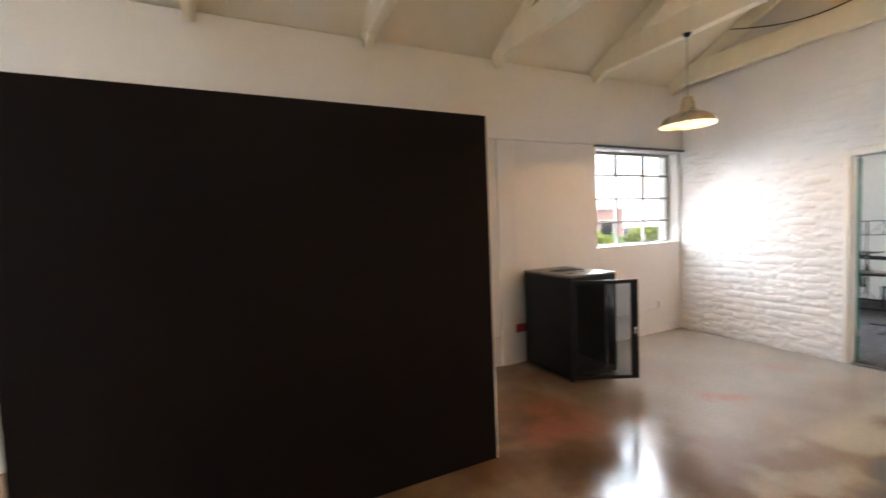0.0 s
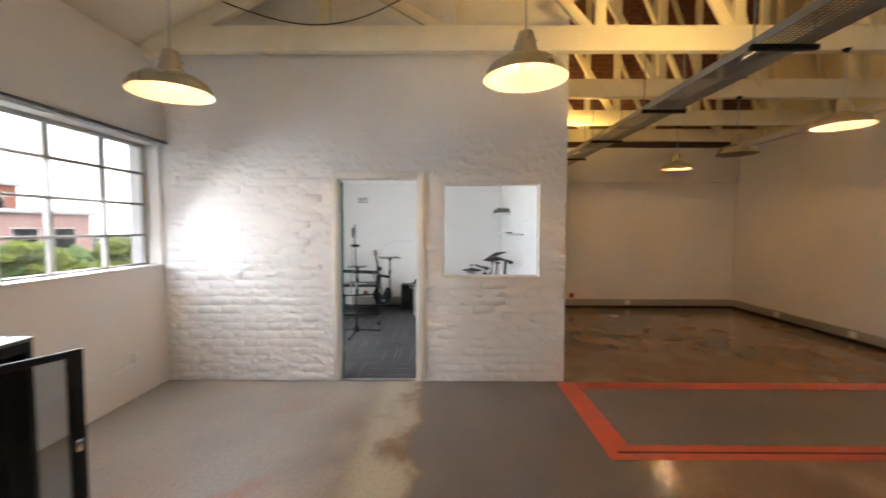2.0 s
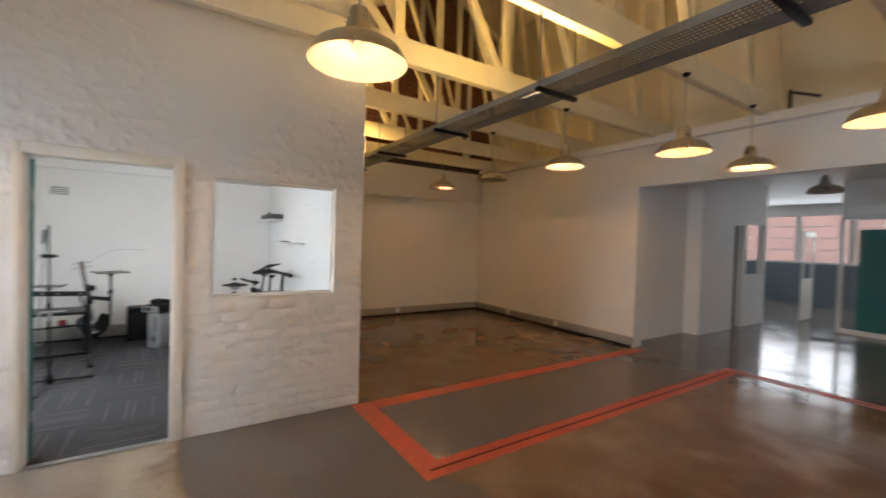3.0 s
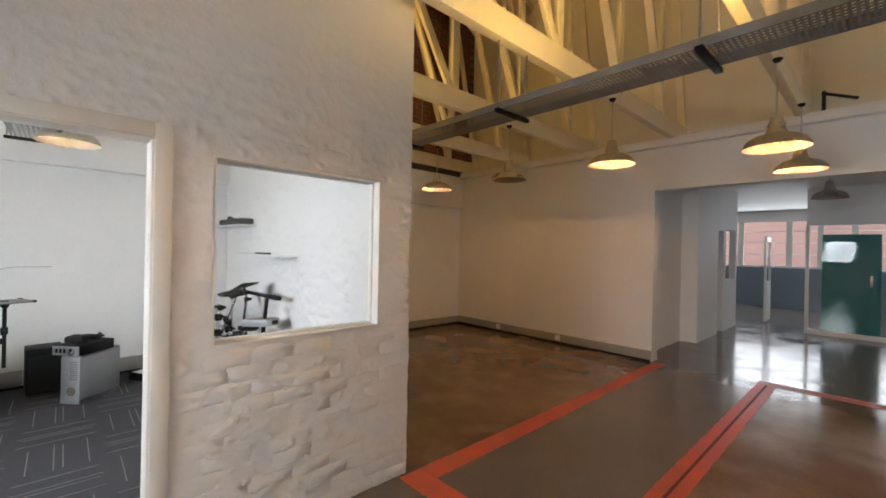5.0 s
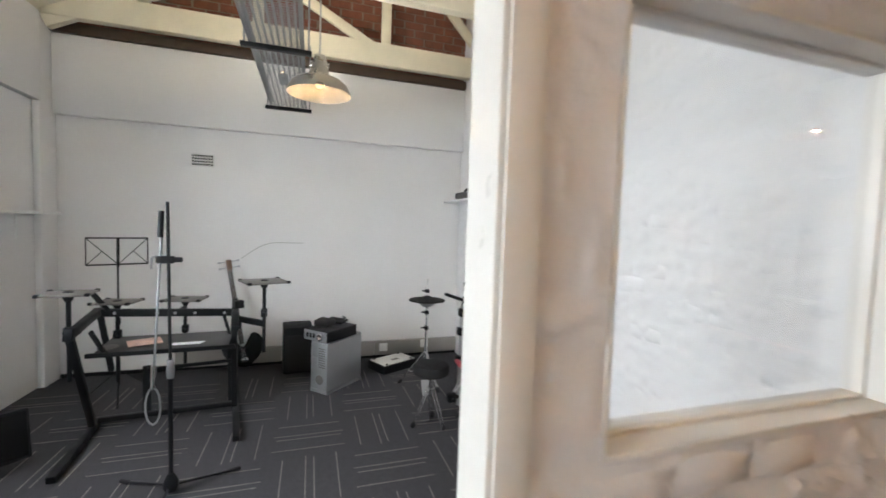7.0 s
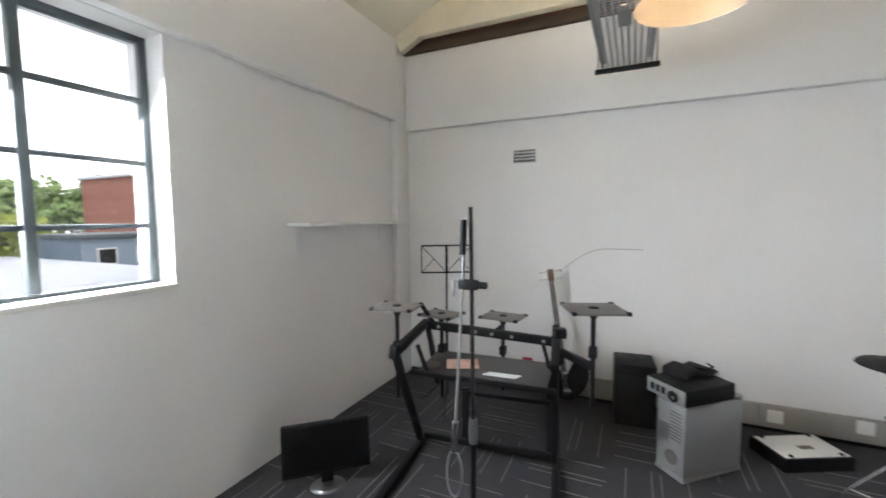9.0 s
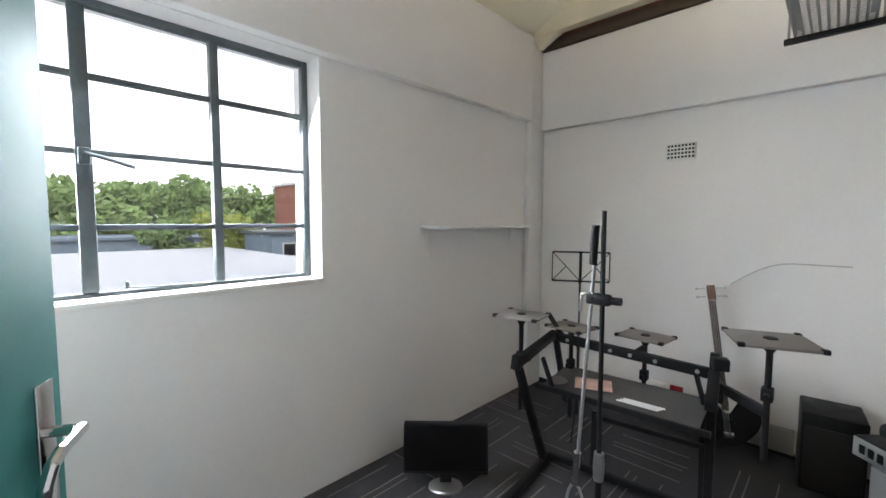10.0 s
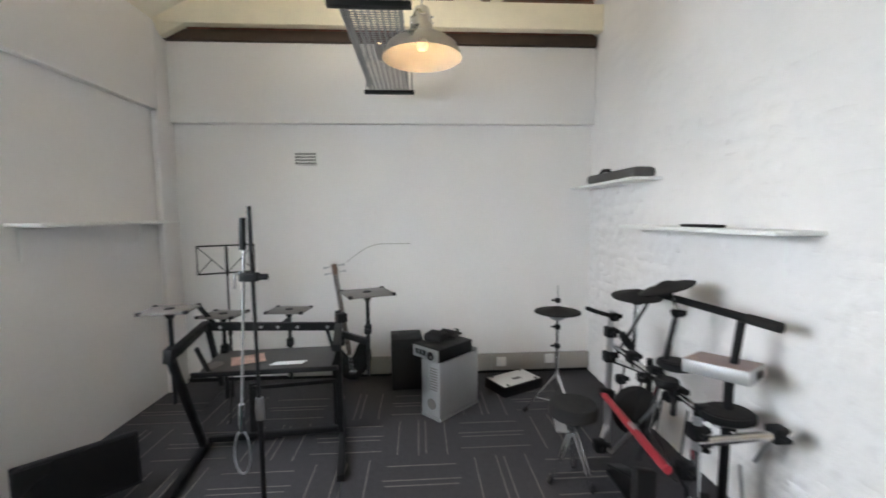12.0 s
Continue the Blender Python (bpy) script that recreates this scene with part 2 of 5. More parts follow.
def bar(bm, p, q, w, h, bevel=0.002):
    """A square bar from p to q; h is its size upwards, w across."""
    p, q = Vector(p), Vector(q)
    d = q - p
    zz = Vector((0, 0, 1)) if abs(d.normalized().z) < 0.9 else Vector((1, 0, 0))
    xx = d.normalized()
    yy = zz.cross(xx).normalized()
    zz = xx.cross(yy)
    m = Matrix((xx, yy, zz)).transposed().to_4x4()
    m.translation = (p + q) / 2
    box(bm, -d.length / 2, d.length / 2, -w / 2, w / 2, -h / 2, h / 2, bevel, m)


def path(bm, pts, r, n=8):
    for a, c in zip(pts, pts[1:]):
        tube(bm, a, c, r, n)
    for a in pts[1:-1]:
        v = bmesh.ops.create_uvsphere(bm, u_segments=n, v_segments=6, radius=r)["verts"]
        bmesh.ops.translate(bm, vec=a, verts=v)


def lathe(bm, profile, n=36, m=None):
    rings = []
    for r, z in profile:
        rings.append([bm.verts.new((r * math.cos(2 * math.pi * k / n), r * math.sin(2 * math.pi * k / n), z)) for k in range(n)])
    for a, c in zip(rings, rings[1:]):
        for k in range(n):
            bm.faces.new((a[k], a[(k + 1) % n], c[(k + 1) % n], c[k]))
    for ring, flip in ((rings[0], True), (rings[-1], False)):
        if (ring[0].co.xy).length > 0.0005:
            bm.faces.new(ring[::-1] if flip else ring)
    if m:
        bmesh.ops.transform(bm, matrix=m, verts=[v for ring in rings for v in ring])


def shell(bm, profile, n=40):
    """An open surface of revolution."""
    rings = [[bm.verts.new((r * math.cos(2 * math.pi * k / n), r * math.sin(2 * math.pi * k / n), z)) for k in range(n)] for r, z in profile]
    for a, c in zip(rings, rings[1:]):
        for k in range(n):
            bm.faces.new((a[k], a[(k + 1) % n], c[(k + 1) % n], c[k]))


def mesh_of(name, bm, mat, angle=35):
    bmesh.ops.recalc_face_normals(bm, faces=bm.faces)
    me = bpy.data.meshes.new(name)
    bm.to_mesh(me)
    bm.free()
    me.materials.append(M[mat])
    me.shade_smooth()
    me.set_sharp_from_angle(angle=radians(angle))
    return me


def part(name, bm, mat, parent=None, label="", m=None):
    ob = new(name, mesh_of(name, bm, mat))
    if parent:
        ob.parent = parent
    if m:
        ob.matrix_basis = m
    return tagged(ob, label=label)


def thing(name, label, category, m=None, group="", kind=""):
    ob = new(name)
    ob.empty_display_size = 0.1
    if m:
        ob.matrix_basis = m
    return tagged(ob, label, category, group, kind)


def B():
    return bmesh.new()


def boxes(name, rows, mat, parent=None, label="", bevel=0.0, m=None):
    bm = B()
    for r in rows:
        box(bm, *r, bevel)
    return part(name, bm, mat, parent, label, m)


def structure(name, rows, mat, label, category, bevel=0.0):
    return tagged(boxes(name, rows, mat, None, "", bevel), label, category, kind="structure")


# ---- structure ----
NY, BX, PX, SY, WX = 3.83, 9.36, 5.40, -4.69, -3.4
LEDGE = 2.41
EAVE, RIDGE_Y, SLOPE = 3.22, -3.6, 0.52
UPPER_Y = -5.05
RIDGE = EAVE + (NY - RIDGE_Y) * SLOPE
SOUTH = -14.6

structure("floor", [(WX - 0.3, BX + 0.3, SOUTH - 0.3, NY + 0.3, -0.25, 0.0)], "floor", "worn polished concrete floor with brown and grey patches", "floor")


def wall_rows(x0, x1, y0, y1, z0, z1, holes, along="x"):
    """A wall as blocks round its openings (a, b, low, high)."""
    rows, at = [], x0 if along == "x" else y0
    end = x1 if along == "x" else y1

    def add(a, b, lo, hi):
        if b - a > 0.001 and hi - lo > 0.001:
            rows.append((a, b, y0, y1, lo, hi) if along == "x" else (x0, x1, a, b, lo, hi))
    for a, b, lo, hi in sorted(holes):
        add(at, a, z0, z1)
        add(a, b, z0, lo)
        add(a, b, hi, z1)
        at = b
    add(at, end, z0, z1)
    return rows


WIN_HALL, WIN_ROOM, WIN_WEST = (3.87, 5.36, 1.18, 2.38), (5.56, 7.05, 1.23, 2.47), (-3.0, -1.35, 0.7, 2.38)
structure("wall_north", wall_rows(WX - 0.3, BX + 0.3, NY, NY + 0.3, 0, EAVE + 0.06, [WIN_HALL, WIN_ROOM, WIN_WEST]), "wall", "white painted plaster outer wall with window openings", "wall")
# the upper part of the outer walls stands slightly proud, as a ring beam
structure("trim_north", [(WX, 5.398, NY - 0.045, NY - 0.002, LEDGE + 0.004, EAVE - 0.01), (5.522, BX - 0.24, NY - 0.07, NY - 0.002, 2.475, EAVE - 0.01)], "wall", "white painted ring beam proud of the wall", "trim", 0.006)
structure("trim_pilaster", [(2.45, 2.68, NY - 0.03, NY - 0.002, 0.0, LEDGE), (BX - 0.24, BX - 0.003, NY - 0.055, NY - 0.002, 0.0, EAVE - 0.01)], "wall", "white painted shallow wall pilaster", "trim", 0.008)
structure("wall_east", [(BX, BX + 0.3, UPPER_Y - 0.12, NY + 0.3, 0, 3.12)], "wall", "white painted plaster end wall", "wall")
structure("trim_east", [(BX - 0.07, BX - 0.002, -0.104, NY - 0.06, LEDGE, 3.11), (BX - 0.07, BX - 0.002, SY, -0.226, LEDGE + 0.04, 3.11)], "wall", "white painted ring beam on the end wall", "trim", 0.006)
structure("wall_west", [(WX - 0.3, WX, SOUTH, NY, 0, RIDGE)], "wall", "white painted plain end wall", "wall")
structure("wall_south", wall_rows(WX, BX, SY - 0.22, SY, 0, 3.08, [(WX + 0.4, 5.40, 0, 2.48)]), "wall", "white painted wall with a wide opening", "wall")
structure("trim_south", [(WX, BX - 0.045, UPPER_Y + 0.002, SY + 0.09, 3.084, 3.20)], "wall", "white painted ledge along the top of the wall", "trim", 0.01)

# roof: two cream boarded slopes
for side, ya in (("north", NY + 0.35), ("south", UPPER_Y - 0.3)):
    bm = B()
    za = RIDGE - abs(ya - RIDGE_Y) * SLOPE
    v = [bm.verts.new(c) for c in ((WX - 0.3, ya, za), (BX + 0.3, ya, za), (BX + 0.3, RIDGE_Y, RIDGE), (WX - 0.3, RIDGE_Y, RIDGE))]
    f = bm.faces.new(v)
    r = bmesh.ops.extrude_face_region(bm, geom=[f])
    bmesh.ops.translate(bm, vec=(0, 0, 0.12), verts=[g for g in r["geom"] if isinstance(g, bmesh.types.BMVert)])
    # cover strips over the board joints
    sgn = 1 if ya > RIDGE_Y else -1
    for k in range(1, 6 if sgn > 0 else 2):
        yy = RIDGE_Y + sgn * k * 1.22
        zz = RIDGE - abs(yy - RIDGE_Y) * SLOPE
        bar(bm, (WX, yy, zz - 0.006), (BX, yy, zz - 0.006), 0.045, 0.014)
    tagged(part("ceiling_" + side, bm, "ceil"), "cream painted sloping board ceiling with joint strips", "ceiling", kind="structure")

# brick gable over the end wall
gable = tagged(new("wall_gable"), "raw dark red brick gable above the end wall", "wall", kind="structure")
bm = B()
v = [bm.verts.new(c) for c in ((BX + 0.02, NY, 3.12), (BX + 0.02, UPPER_Y - 0.1, 3.12), (BX + 0.02, UPPER_Y - 0.1, RIDGE + (UPPER_Y - 0.1 - RIDGE_Y) * SLOPE), (BX + 0.02, RIDGE_Y, RIDGE))]
f = bm.faces.new(v)
r = bmesh.ops.extrude_face_region(bm, geom=[f])
bmesh.ops.translate(bm, vec=(0.2, 0, 0), verts=[g for g in r["geom"] if isinstance(g, bmesh.types.BMVert)])
part("backing", bm, "mortar", gable)


def truss(x, category="roof truss"):
    t = thing("roof_truss", "cream painted timber roof truss spanning the hall", category, pose(x, 0, 0), "roof trusses")
    last = x > 9
    z0 = 3.21 if last else 3.18
    part("bottom_chord", (lambda b: (box(b, -0.045, 0.045, UPPER_Y + 0.004, NY - 0.052, z0, z0 + 0.225, 0.006), b)[1])(B()), "truss", t)
    for name, ya in (("rafter", NY - 0.06), ("rafter", UPPER_Y + 0.01)):
        bm = B()
        za = RIDGE - abs(ya - RIDGE_Y) * SLOPE - 0.085
        bar(bm, (0, ya, za), (0, RIDGE_Y, RIDGE - 0.085), 0.07, 0.14, 0.005)
        part(name, bm, "truss", t)
    for k, (ya, yb) in enumerate(((2.1, 2.1), (0.85, 0.85), (-0.43, -0.43), (-1.7, -1.7), (-2.95, -2.95), (-4.2, -4.2))):
        bm = B()
        bar(bm, (0.012, ya, z0 + 0.1), (0.012, yb, RIDGE - abs(yb - RIDGE_Y) * SLOPE - 0.16), 0.10, 0.045, 0.004)
        part("post", bm, "truss", t)
    for ya, yb in ((0.9, 2.05), (-0.38, 0.8), (-1.65, -0.48), (-2.9, -1.75), (-4.15, -3.0), (-4.98, -4.25)):
        bm = B()
        zb = RIDGE - abs(yb - RIDGE_Y) * SLOPE - 0.2
        bar(bm, (-0.014, ya, z0 + 0.13), (-0.014, yb, zb), 0.045, 0.095, 0.004)
        part("brace", bm, "truss", t)
    return t


for k in range(-2, 8):
    x = -0.23 + 1.345 * k
    truss(9.20 if k == 7 else x)
dark = tagged(boxes("timber_plate", [(BX - 0.10, BX - 0.045, -0.10, NY - 0.06, 3.115, 3.205)], "darkwood_and_shade", bevel=0.006), "dark stained timber plate below the end truss", "beam")
dark = tagged(boxes("timber_plate", [(BX - 0.10, BX - 0.045, SY + 0.1, -0.23, 3.115, 3.205)], "darkwood_and_shade", bevel=0.006), "dark stained timber plate below the end truss", "beam")

# music room walls: brick partition with a doorway and a glazed opening
DOOR = (1.28, 2.065, 0.0, 2.05)
GLZ = (0.035, 1.02, 1.06, 2.02)
PT = 0.12
ROOF_AT = lambda y: RIDGE - abs(y - RIDGE_Y) * SLOPE


def gabled(name, x0, x1, y0, y1, zs, mat, label):
    """A block whose top follows the roof."""
    bm = B()
    ys = sorted({y0, y1, *([RIDGE_Y] if y0 < RIDGE_Y < y1 else [])})
    lo = [bm.verts.new((x0, y, zs)) for y in ys]
    hi = [bm.verts.new((x0, y, ROOF_AT(y) - 0.002)) for y in ys]
    f = bm.faces.new(lo + hi[::-1])
    r = bmesh.ops.extrude_face_region(bm, geom=[f])
    bmesh.ops.translate(bm, vec=(x1 - x0, 0, 0), verts=[g for g in r["geom"] if isinstance(g, bmesh.types.BMVert)])
    return tagged(part(name, bm, mat), label, "wall", kind="structure")


rows = wall_rows(PX, PX + PT, -0.22, NY, 0, 3.1, [(DOOR[0] - 0.05, DOOR[1] + 0.05, 0, DOOR[3] + 0.05), GLZ], "y")
partition = structure("wall_partition", rows, "brickp", "thickly white painted rough brick partition wall", "wall")
gabled("wall_partition_upper", PX, PX + PT, -0.22, NY, 3.1, "brickp", "white painted brick partition above the truss")
room_south = structure("wall_room_south", [(PX + PT, BX, -0.22, -0.11, 0, 3.1)], "brickp", "white painted rough brick wall of the music room", "wall")
gabled("wall_room_south_upper", PX + PT, BX, -0.22, -0.11, 3.1, "brickp", "white painted brick wall below the roof")

# the rooms seen past the wide opening
structure("wall_passage", wall_rows(5.36, 5.48, -9.45, -6.75, 0, 2.95, [(-8.35, -7.95, 0, 2.05), (-9.35, -8.5, 1.05, 2.1)], "y"), "wall", "white passage wall with a doorway and a window", "wall")
gabled("wall_south_upper", WX, BX, UPPER_Y - 0.12, UPPER_Y, 3.05, "ceil", "cream painted boarded wall above the ledge")
structure("wall_recess", [(5.62, 5.74, -6.63, SY - 0.221, 0, 2.95), (5.36, 5.74, -6.75, -6.63, 0, 2.95)], "wall", "white painted recess wall", "wall")
structure("ceiling_passage", [(WX, BX, SOUTH, SY - 0.221, 2.95, 3.05)], "wall", "flat white ceiling over the passage", "ceiling")
structure("wall_far_south", wall_rows(WX, BX, SOUTH, SOUTH + 0.2, 0, 2.95, [(1.2, 8.8, 1.25, 2.62)]), "wall", "white far wall with a wide window", "wall")
structure("trim_dado", [(WX, BX, SOUTH + 0.202, SOUTH + 0.225, 0.0, 1.2)], "bluewall", "blue-grey painted dado below the far window", "trim")
structure("wall_glazing_head", [(WX, 4.2, -9.66, -9.54, 2.2, 2.95)], "wall", "white wall above the glazed screen", "wall")
structure("wall_east_far", [(BX, BX + 0.3, SOUTH, SY - 0.3, 0, 3.0)], "wall", "plain white side wall", "wall")

# skirting trunking
structure("baseboard", [(BX - 0.045, BX - 0.002, SY + 0.046, -0.226, 0.035, 0.16), (5.40, BX - 0.002, SY + 0.002, SY + 0.045, 0.035, 0.16)], "skirt", "grey cable trunking along the wall foot", "baseboard", 0.004)
structure("baseboard_room", [(BX - 0.045, BX - 0.002, y, y + 0.98, 0.04, 0.20) for y in (-0.105, 0.88, 1.865)], "skirt", "grey cable trunking behind the instruments", "baseboard", 0.004)
# black strips paint the shade in the open gap under the trunking
structure("baseboard_gap_shade", [(BX - 0.02, BX - 0.003, -0.105, NY - 0.06, 0.006, 0.04), (BX - 0.02, BX - 0.003, SY, -0.226, 0.0, 0.034), (5.41, BX - 0.02, SY + 0.003, SY + 0.02, 0.0, 0.034)], "black", "black strip standing in for the shade below the trunking", "baseboard")

# windows
def steel_window(name, hole, cols, rows_z, label, handle=None, steel="frame"):
    a, b, lo, hi = hole
    w = tagged(new(name), label, "window", kind="structure")
    y = NY + 0.15
    fr = part("window_frame", (lambda q: ([box(q, *r, 0.004) for r in ((a, a + 0.035, y - 0.02, y + 0.02, lo, hi), (b - 0.035, b, y - 0.02, y + 0.02, lo, hi), (a + 0.035, b - 0.035, y - 0.02, y + 0.02, lo, lo + 0.035), (a + 0.035, b - 0.035, y - 0.02, y + 0.02, hi - 0.035, hi))], q)[1])(B()), steel, w)
    for x, wd in cols:
        part("mullion", (lambda q: (box(q, x - wd / 2, x + wd / 2, y - 0.024, y + 0.022, lo + 0.036, hi - 0.036, 0.004), q)[1])(B()), steel, w)
    for z in rows_z:
        part("glazing_bar", (lambda q: (box(q, a + 0.036, b - 0.036, y - 0.017, y + 0.017, z - 0.012, z + 0.012, 0.003), q)[1])(B()), steel, w)
    xs = [a + 0.03] + [c[0] for c in cols] + [b - 0.03]
    zs = [lo + 0.03] + list(rows_z) + [hi - 0.03]
    for x0, x1 in zip(xs, xs[1:]):
        for z0, z1 in zip(zs, zs[1:]):
            p = part("pane", (lambda q: (box(q, x0, x1, y - 0.002, y + 0.002, z0, z1), q)[1])(B()), "glass", w)
            p.visible_shadow = False
    part("window_sill", (lambda q: (box(q, a - 0.01, b + 0.01, NY - 0.012, NY + 0.128, lo - 0.006, lo + 0.018, 0.004), q)[1])(B()), "jamb", w, "white painted sill")
    if handle:
        bm = B()
        hx, hz = handle
        box(bm, hx - 0.02, hx + 0.02, y - 0.05, y - 0.02, hz - 0.035, hz + 0.035, 0.006)
        path(bm, [(hx, y - 0.055, hz + 0.01), (hx + 0.06, y - 0.07, hz - 0.005), (hx + 0.16, y - 0.075, hz - 0.035)], 0.008)
        part("window_handle", bm, "frame", w)
        bm = B()
        bar(bm, (hx + 0.1, y - 0.03, lo + 0.045), (hx + 0.42, y - 0.035, lo + 0.035), 0.012, 0.008)
        tube(bm, (hx + 0.12, y - 0.03, lo + 0.04), (hx + 0.12, y - 0.03, lo + 0.075), 0.007)
        part("window_stay", bm, "frame", w)
    return w


steel_window("window_1", WIN_HALL, [(4.36, 0.028), (4.86, 0.028)], [1.49, 1.79, 2.09], "grey steel framed window with small panes in the hall", None, "skirt")
steel_window("window_2", WIN_ROOM, [(6.06, 0.055), (6.56, 0.04)], [1.54, 1.85, 2.16], "dark steel framed casement window in the music room", (6.06, 1.83))
steel_window("window_3", WIN_WEST, [(-2.45, 0.03), (-1.9, 0.03)], [1.2, 1.6, 2.0], "dark steel framed window at the hall's end")
cr = tagged(boxes("curtain_rail", [(3.80, 5.395, NY - 0.075, NY - 0.038, LEDGE - 0.02, LEDGE + 0.002)], "frame", bevel=0.004), "dark metal rail over the hall window", "rail")

# doorway frame, open teal door
door = tagged(new("door_1"), "white timber door frame in the brick partition", "door frame", kind="structure")
for nm, r in (("door_jamb", (PX - 0.012, PX + PT + 0.012, DOOR[0] - 0.05, DOOR[0], 0, DOOR[3])), ("door_jamb", (PX - 0.012, PX + PT + 0.012, DOOR[1], DOOR[1] + 0.05, 0, DOOR[3])), ("door_head", (PX - 0.012, PX + PT + 0.012, DOOR[0] - 0.05, DOOR[1] + 0.05, DOOR[3], DOOR[3] + 0.05))):
    boxes(nm, [r], "jamb", door, bevel=0.005)
boxes("architrave", [(PX - 0.022, PX - 0.013, DOOR[0] - 0.085, DOOR[0] - 0.012, 0, DOOR[3] + 0.075), (PX - 0.022, PX - 0.013, DOOR[1] + 0.012, DOOR[1] + 0.06, 0, DOOR[3] + 0.075), (PX - 0.022, PX - 0.013, DOOR[0] - 0.012, DOOR[1] + 0.012, DOOR[3] + 0.012, DOOR[3] + 0.075)], "jamb", door, "painted timber architrave", 0.003)
boxes("threshold", [(PX - 0.015, PX + 0.03, DOOR[0], DOOR[1], 0, 0.014)], "alu", door, "metal threshold strip", 0.003)
leaf = thing("door_leaf", "teal gloss painted door standing wide open", "door", pose(PX + PT + 0.02, DOOR[1] - 0.016, 0.012, 0, 0, 63))
boxes("leaf", [(0, 0.80, 0.0, 0.042, 0, 2.02)], "teal", leaf, bevel=0.003)
lock = boxes("lock_plate", [(0.715, 0.765, -0.007, -0.001, 1.05, 1.28)], "chrome", leaf, "chrome lock plate", 0.003)
bm = B()
path(bm, [(0.74, -0.006, 1.19), (0.74, -0.055, 1.19), (0.66, -0.06, 1.19), (0.635, -0.06, 1.18), (0.625, -0.055, 1.15), (0.632, -0.045, 1.115)], 0.010, 10)
part("door_handle", bm, "chrome", leaf, "chrome lever handle")
for z in (0.25, 1.75):
    boxes("hinge", [(-0.006, 0.0, 0.004, 0.02, z, z + 0.07)], "alu", leaf, bevel=0.002)

# glazed opening in the partition
glz = tagged(new("window_4"), "fixed glass pane in the brick partition", "window", kind="structure")
a, b, lo, hi = GLZ
xg = PX + 0.085
boxes("window_frame", [(xg - 0.02, xg + 0.035, a, a + 0.022, lo, hi), (xg - 0.02, xg + 0.035, b - 0.022, b, lo, hi), (xg - 0.02, xg + 0.035, a + 0.022, b - 0.022, lo, lo + 0.022), (xg - 0.02, xg + 0.035, a + 0.022, b - 0.022, hi - 0.022, hi)], "jamb", glz, bevel=0.003)
boxes("lining", [(PX - 0.006, xg - 0.021, a - 0.002, a + 0.01, lo, hi), (PX - 0.006, xg - 0.021, b - 0.01, b + 0.002, lo, hi), (PX - 0.006, xg - 0.021, a + 0.01, b - 0.01, lo - 0.002, lo + 0.012), (PX - 0.006, xg - 0.021, a + 0.01, b - 0.01, hi - 0.012, hi + 0.002)], "jamb", glz, "painted timber reveal lining", 0.002)
p = boxes("pane", [(xg + 0.004, xg + 0.01, a + 0.015, b - 0.015, lo + 0.015, hi - 0.015)], "glass", glz)
p.visible_shadow = False

# glazed screen and teal door beyond the opening
scr = tagged(new("window_5"), "white framed glass screen with a teal door", "glazed screen", kind="structure")
for x in (4.16, 2.72, 1.5, 0.2, -1.2, -2.6):
    boxes("post", [(x, x + 0.06, -9.63, -9.57, 0, 2.2)], "jamb", scr, bevel=0.003)
boxes("rail", [(WX, 4.16, -9.63, -9.57, 0, 0.09)], "jamb", scr, bevel=0.003)
for x0, x1 in ((2.78, 4.16), (1.56, 2.72), (0.26, 1.5), (-1.14, 0.2), (-2.54, -1.2)):
    p = boxes("pane", [(x0, x1, -9.603, -9.597, 0.09, 2.2)], "glass", scr)
    p.visible_shadow = False
d2 = thing("glazed_room_door", "dark teal door behind the glass screen", "door", pose(3.0, -9.75, 0, 0, 0, 0))
boxes("leaf", [(0.15, 0.98, -0.04, 0.0, 0.02, 2.02)], "teal", d2, bevel=0.003)
boxes("door_handle", [(0.26, 0.30, 0.001, 0.02, 1.0, 1.22)], "chrome", d2, bevel=0.004)
d3 = thing("open_door", "white glazed door standing open in the passage", "door", pose(4.98, -10.4, 0, 0, 0, -88))
boxes("leaf", [(0, 0.78, 0, 0.04, 0.02, 0.95), (0, 0.09, 0, 0.04, 0.95, 2.02), (0.69, 0.78, 0, 0.04, 0.95, 2.02), (0.09, 0.69, 0, 0.04, 1.9, 2.02)], "jamb", d3, bevel=0.003)
# the closet's darkness is put into its wall colour, not left to the lighting
dk = structure("wall_closet", [(6.3, 6.4, -8.48, -7.5, 0, 2.95), (5.48, 6.3, -8.48, -8.40, 0, 2.95), (5.48, 6.3, -7.6, -7.5, 0, 2.95)], "darkwood_and_shade", "small room behind the passage doorway, walls coloured dark for its shade", "wall")
w6 = tagged(new("window_6"), "wide far window with thin bars", "window", kind="structure")
for x in (1.2, 2.4, 3.6, 4.3, 5.0, 6.2, 7.1, 8.0, 8.76):
    boxes("mullion", [(x, x + 0.14, SOUTH + 0.06, SOUTH + 0.12, 1.25, 2.62)], "jamb", w6)
for z in (1.6, 1.95, 2.3):
    boxes("glazing_bar", [(1.24, 8.76, SOUTH + 0.09, SOUTH + 0.11, z, z + 0.02)], "jamb", w6)

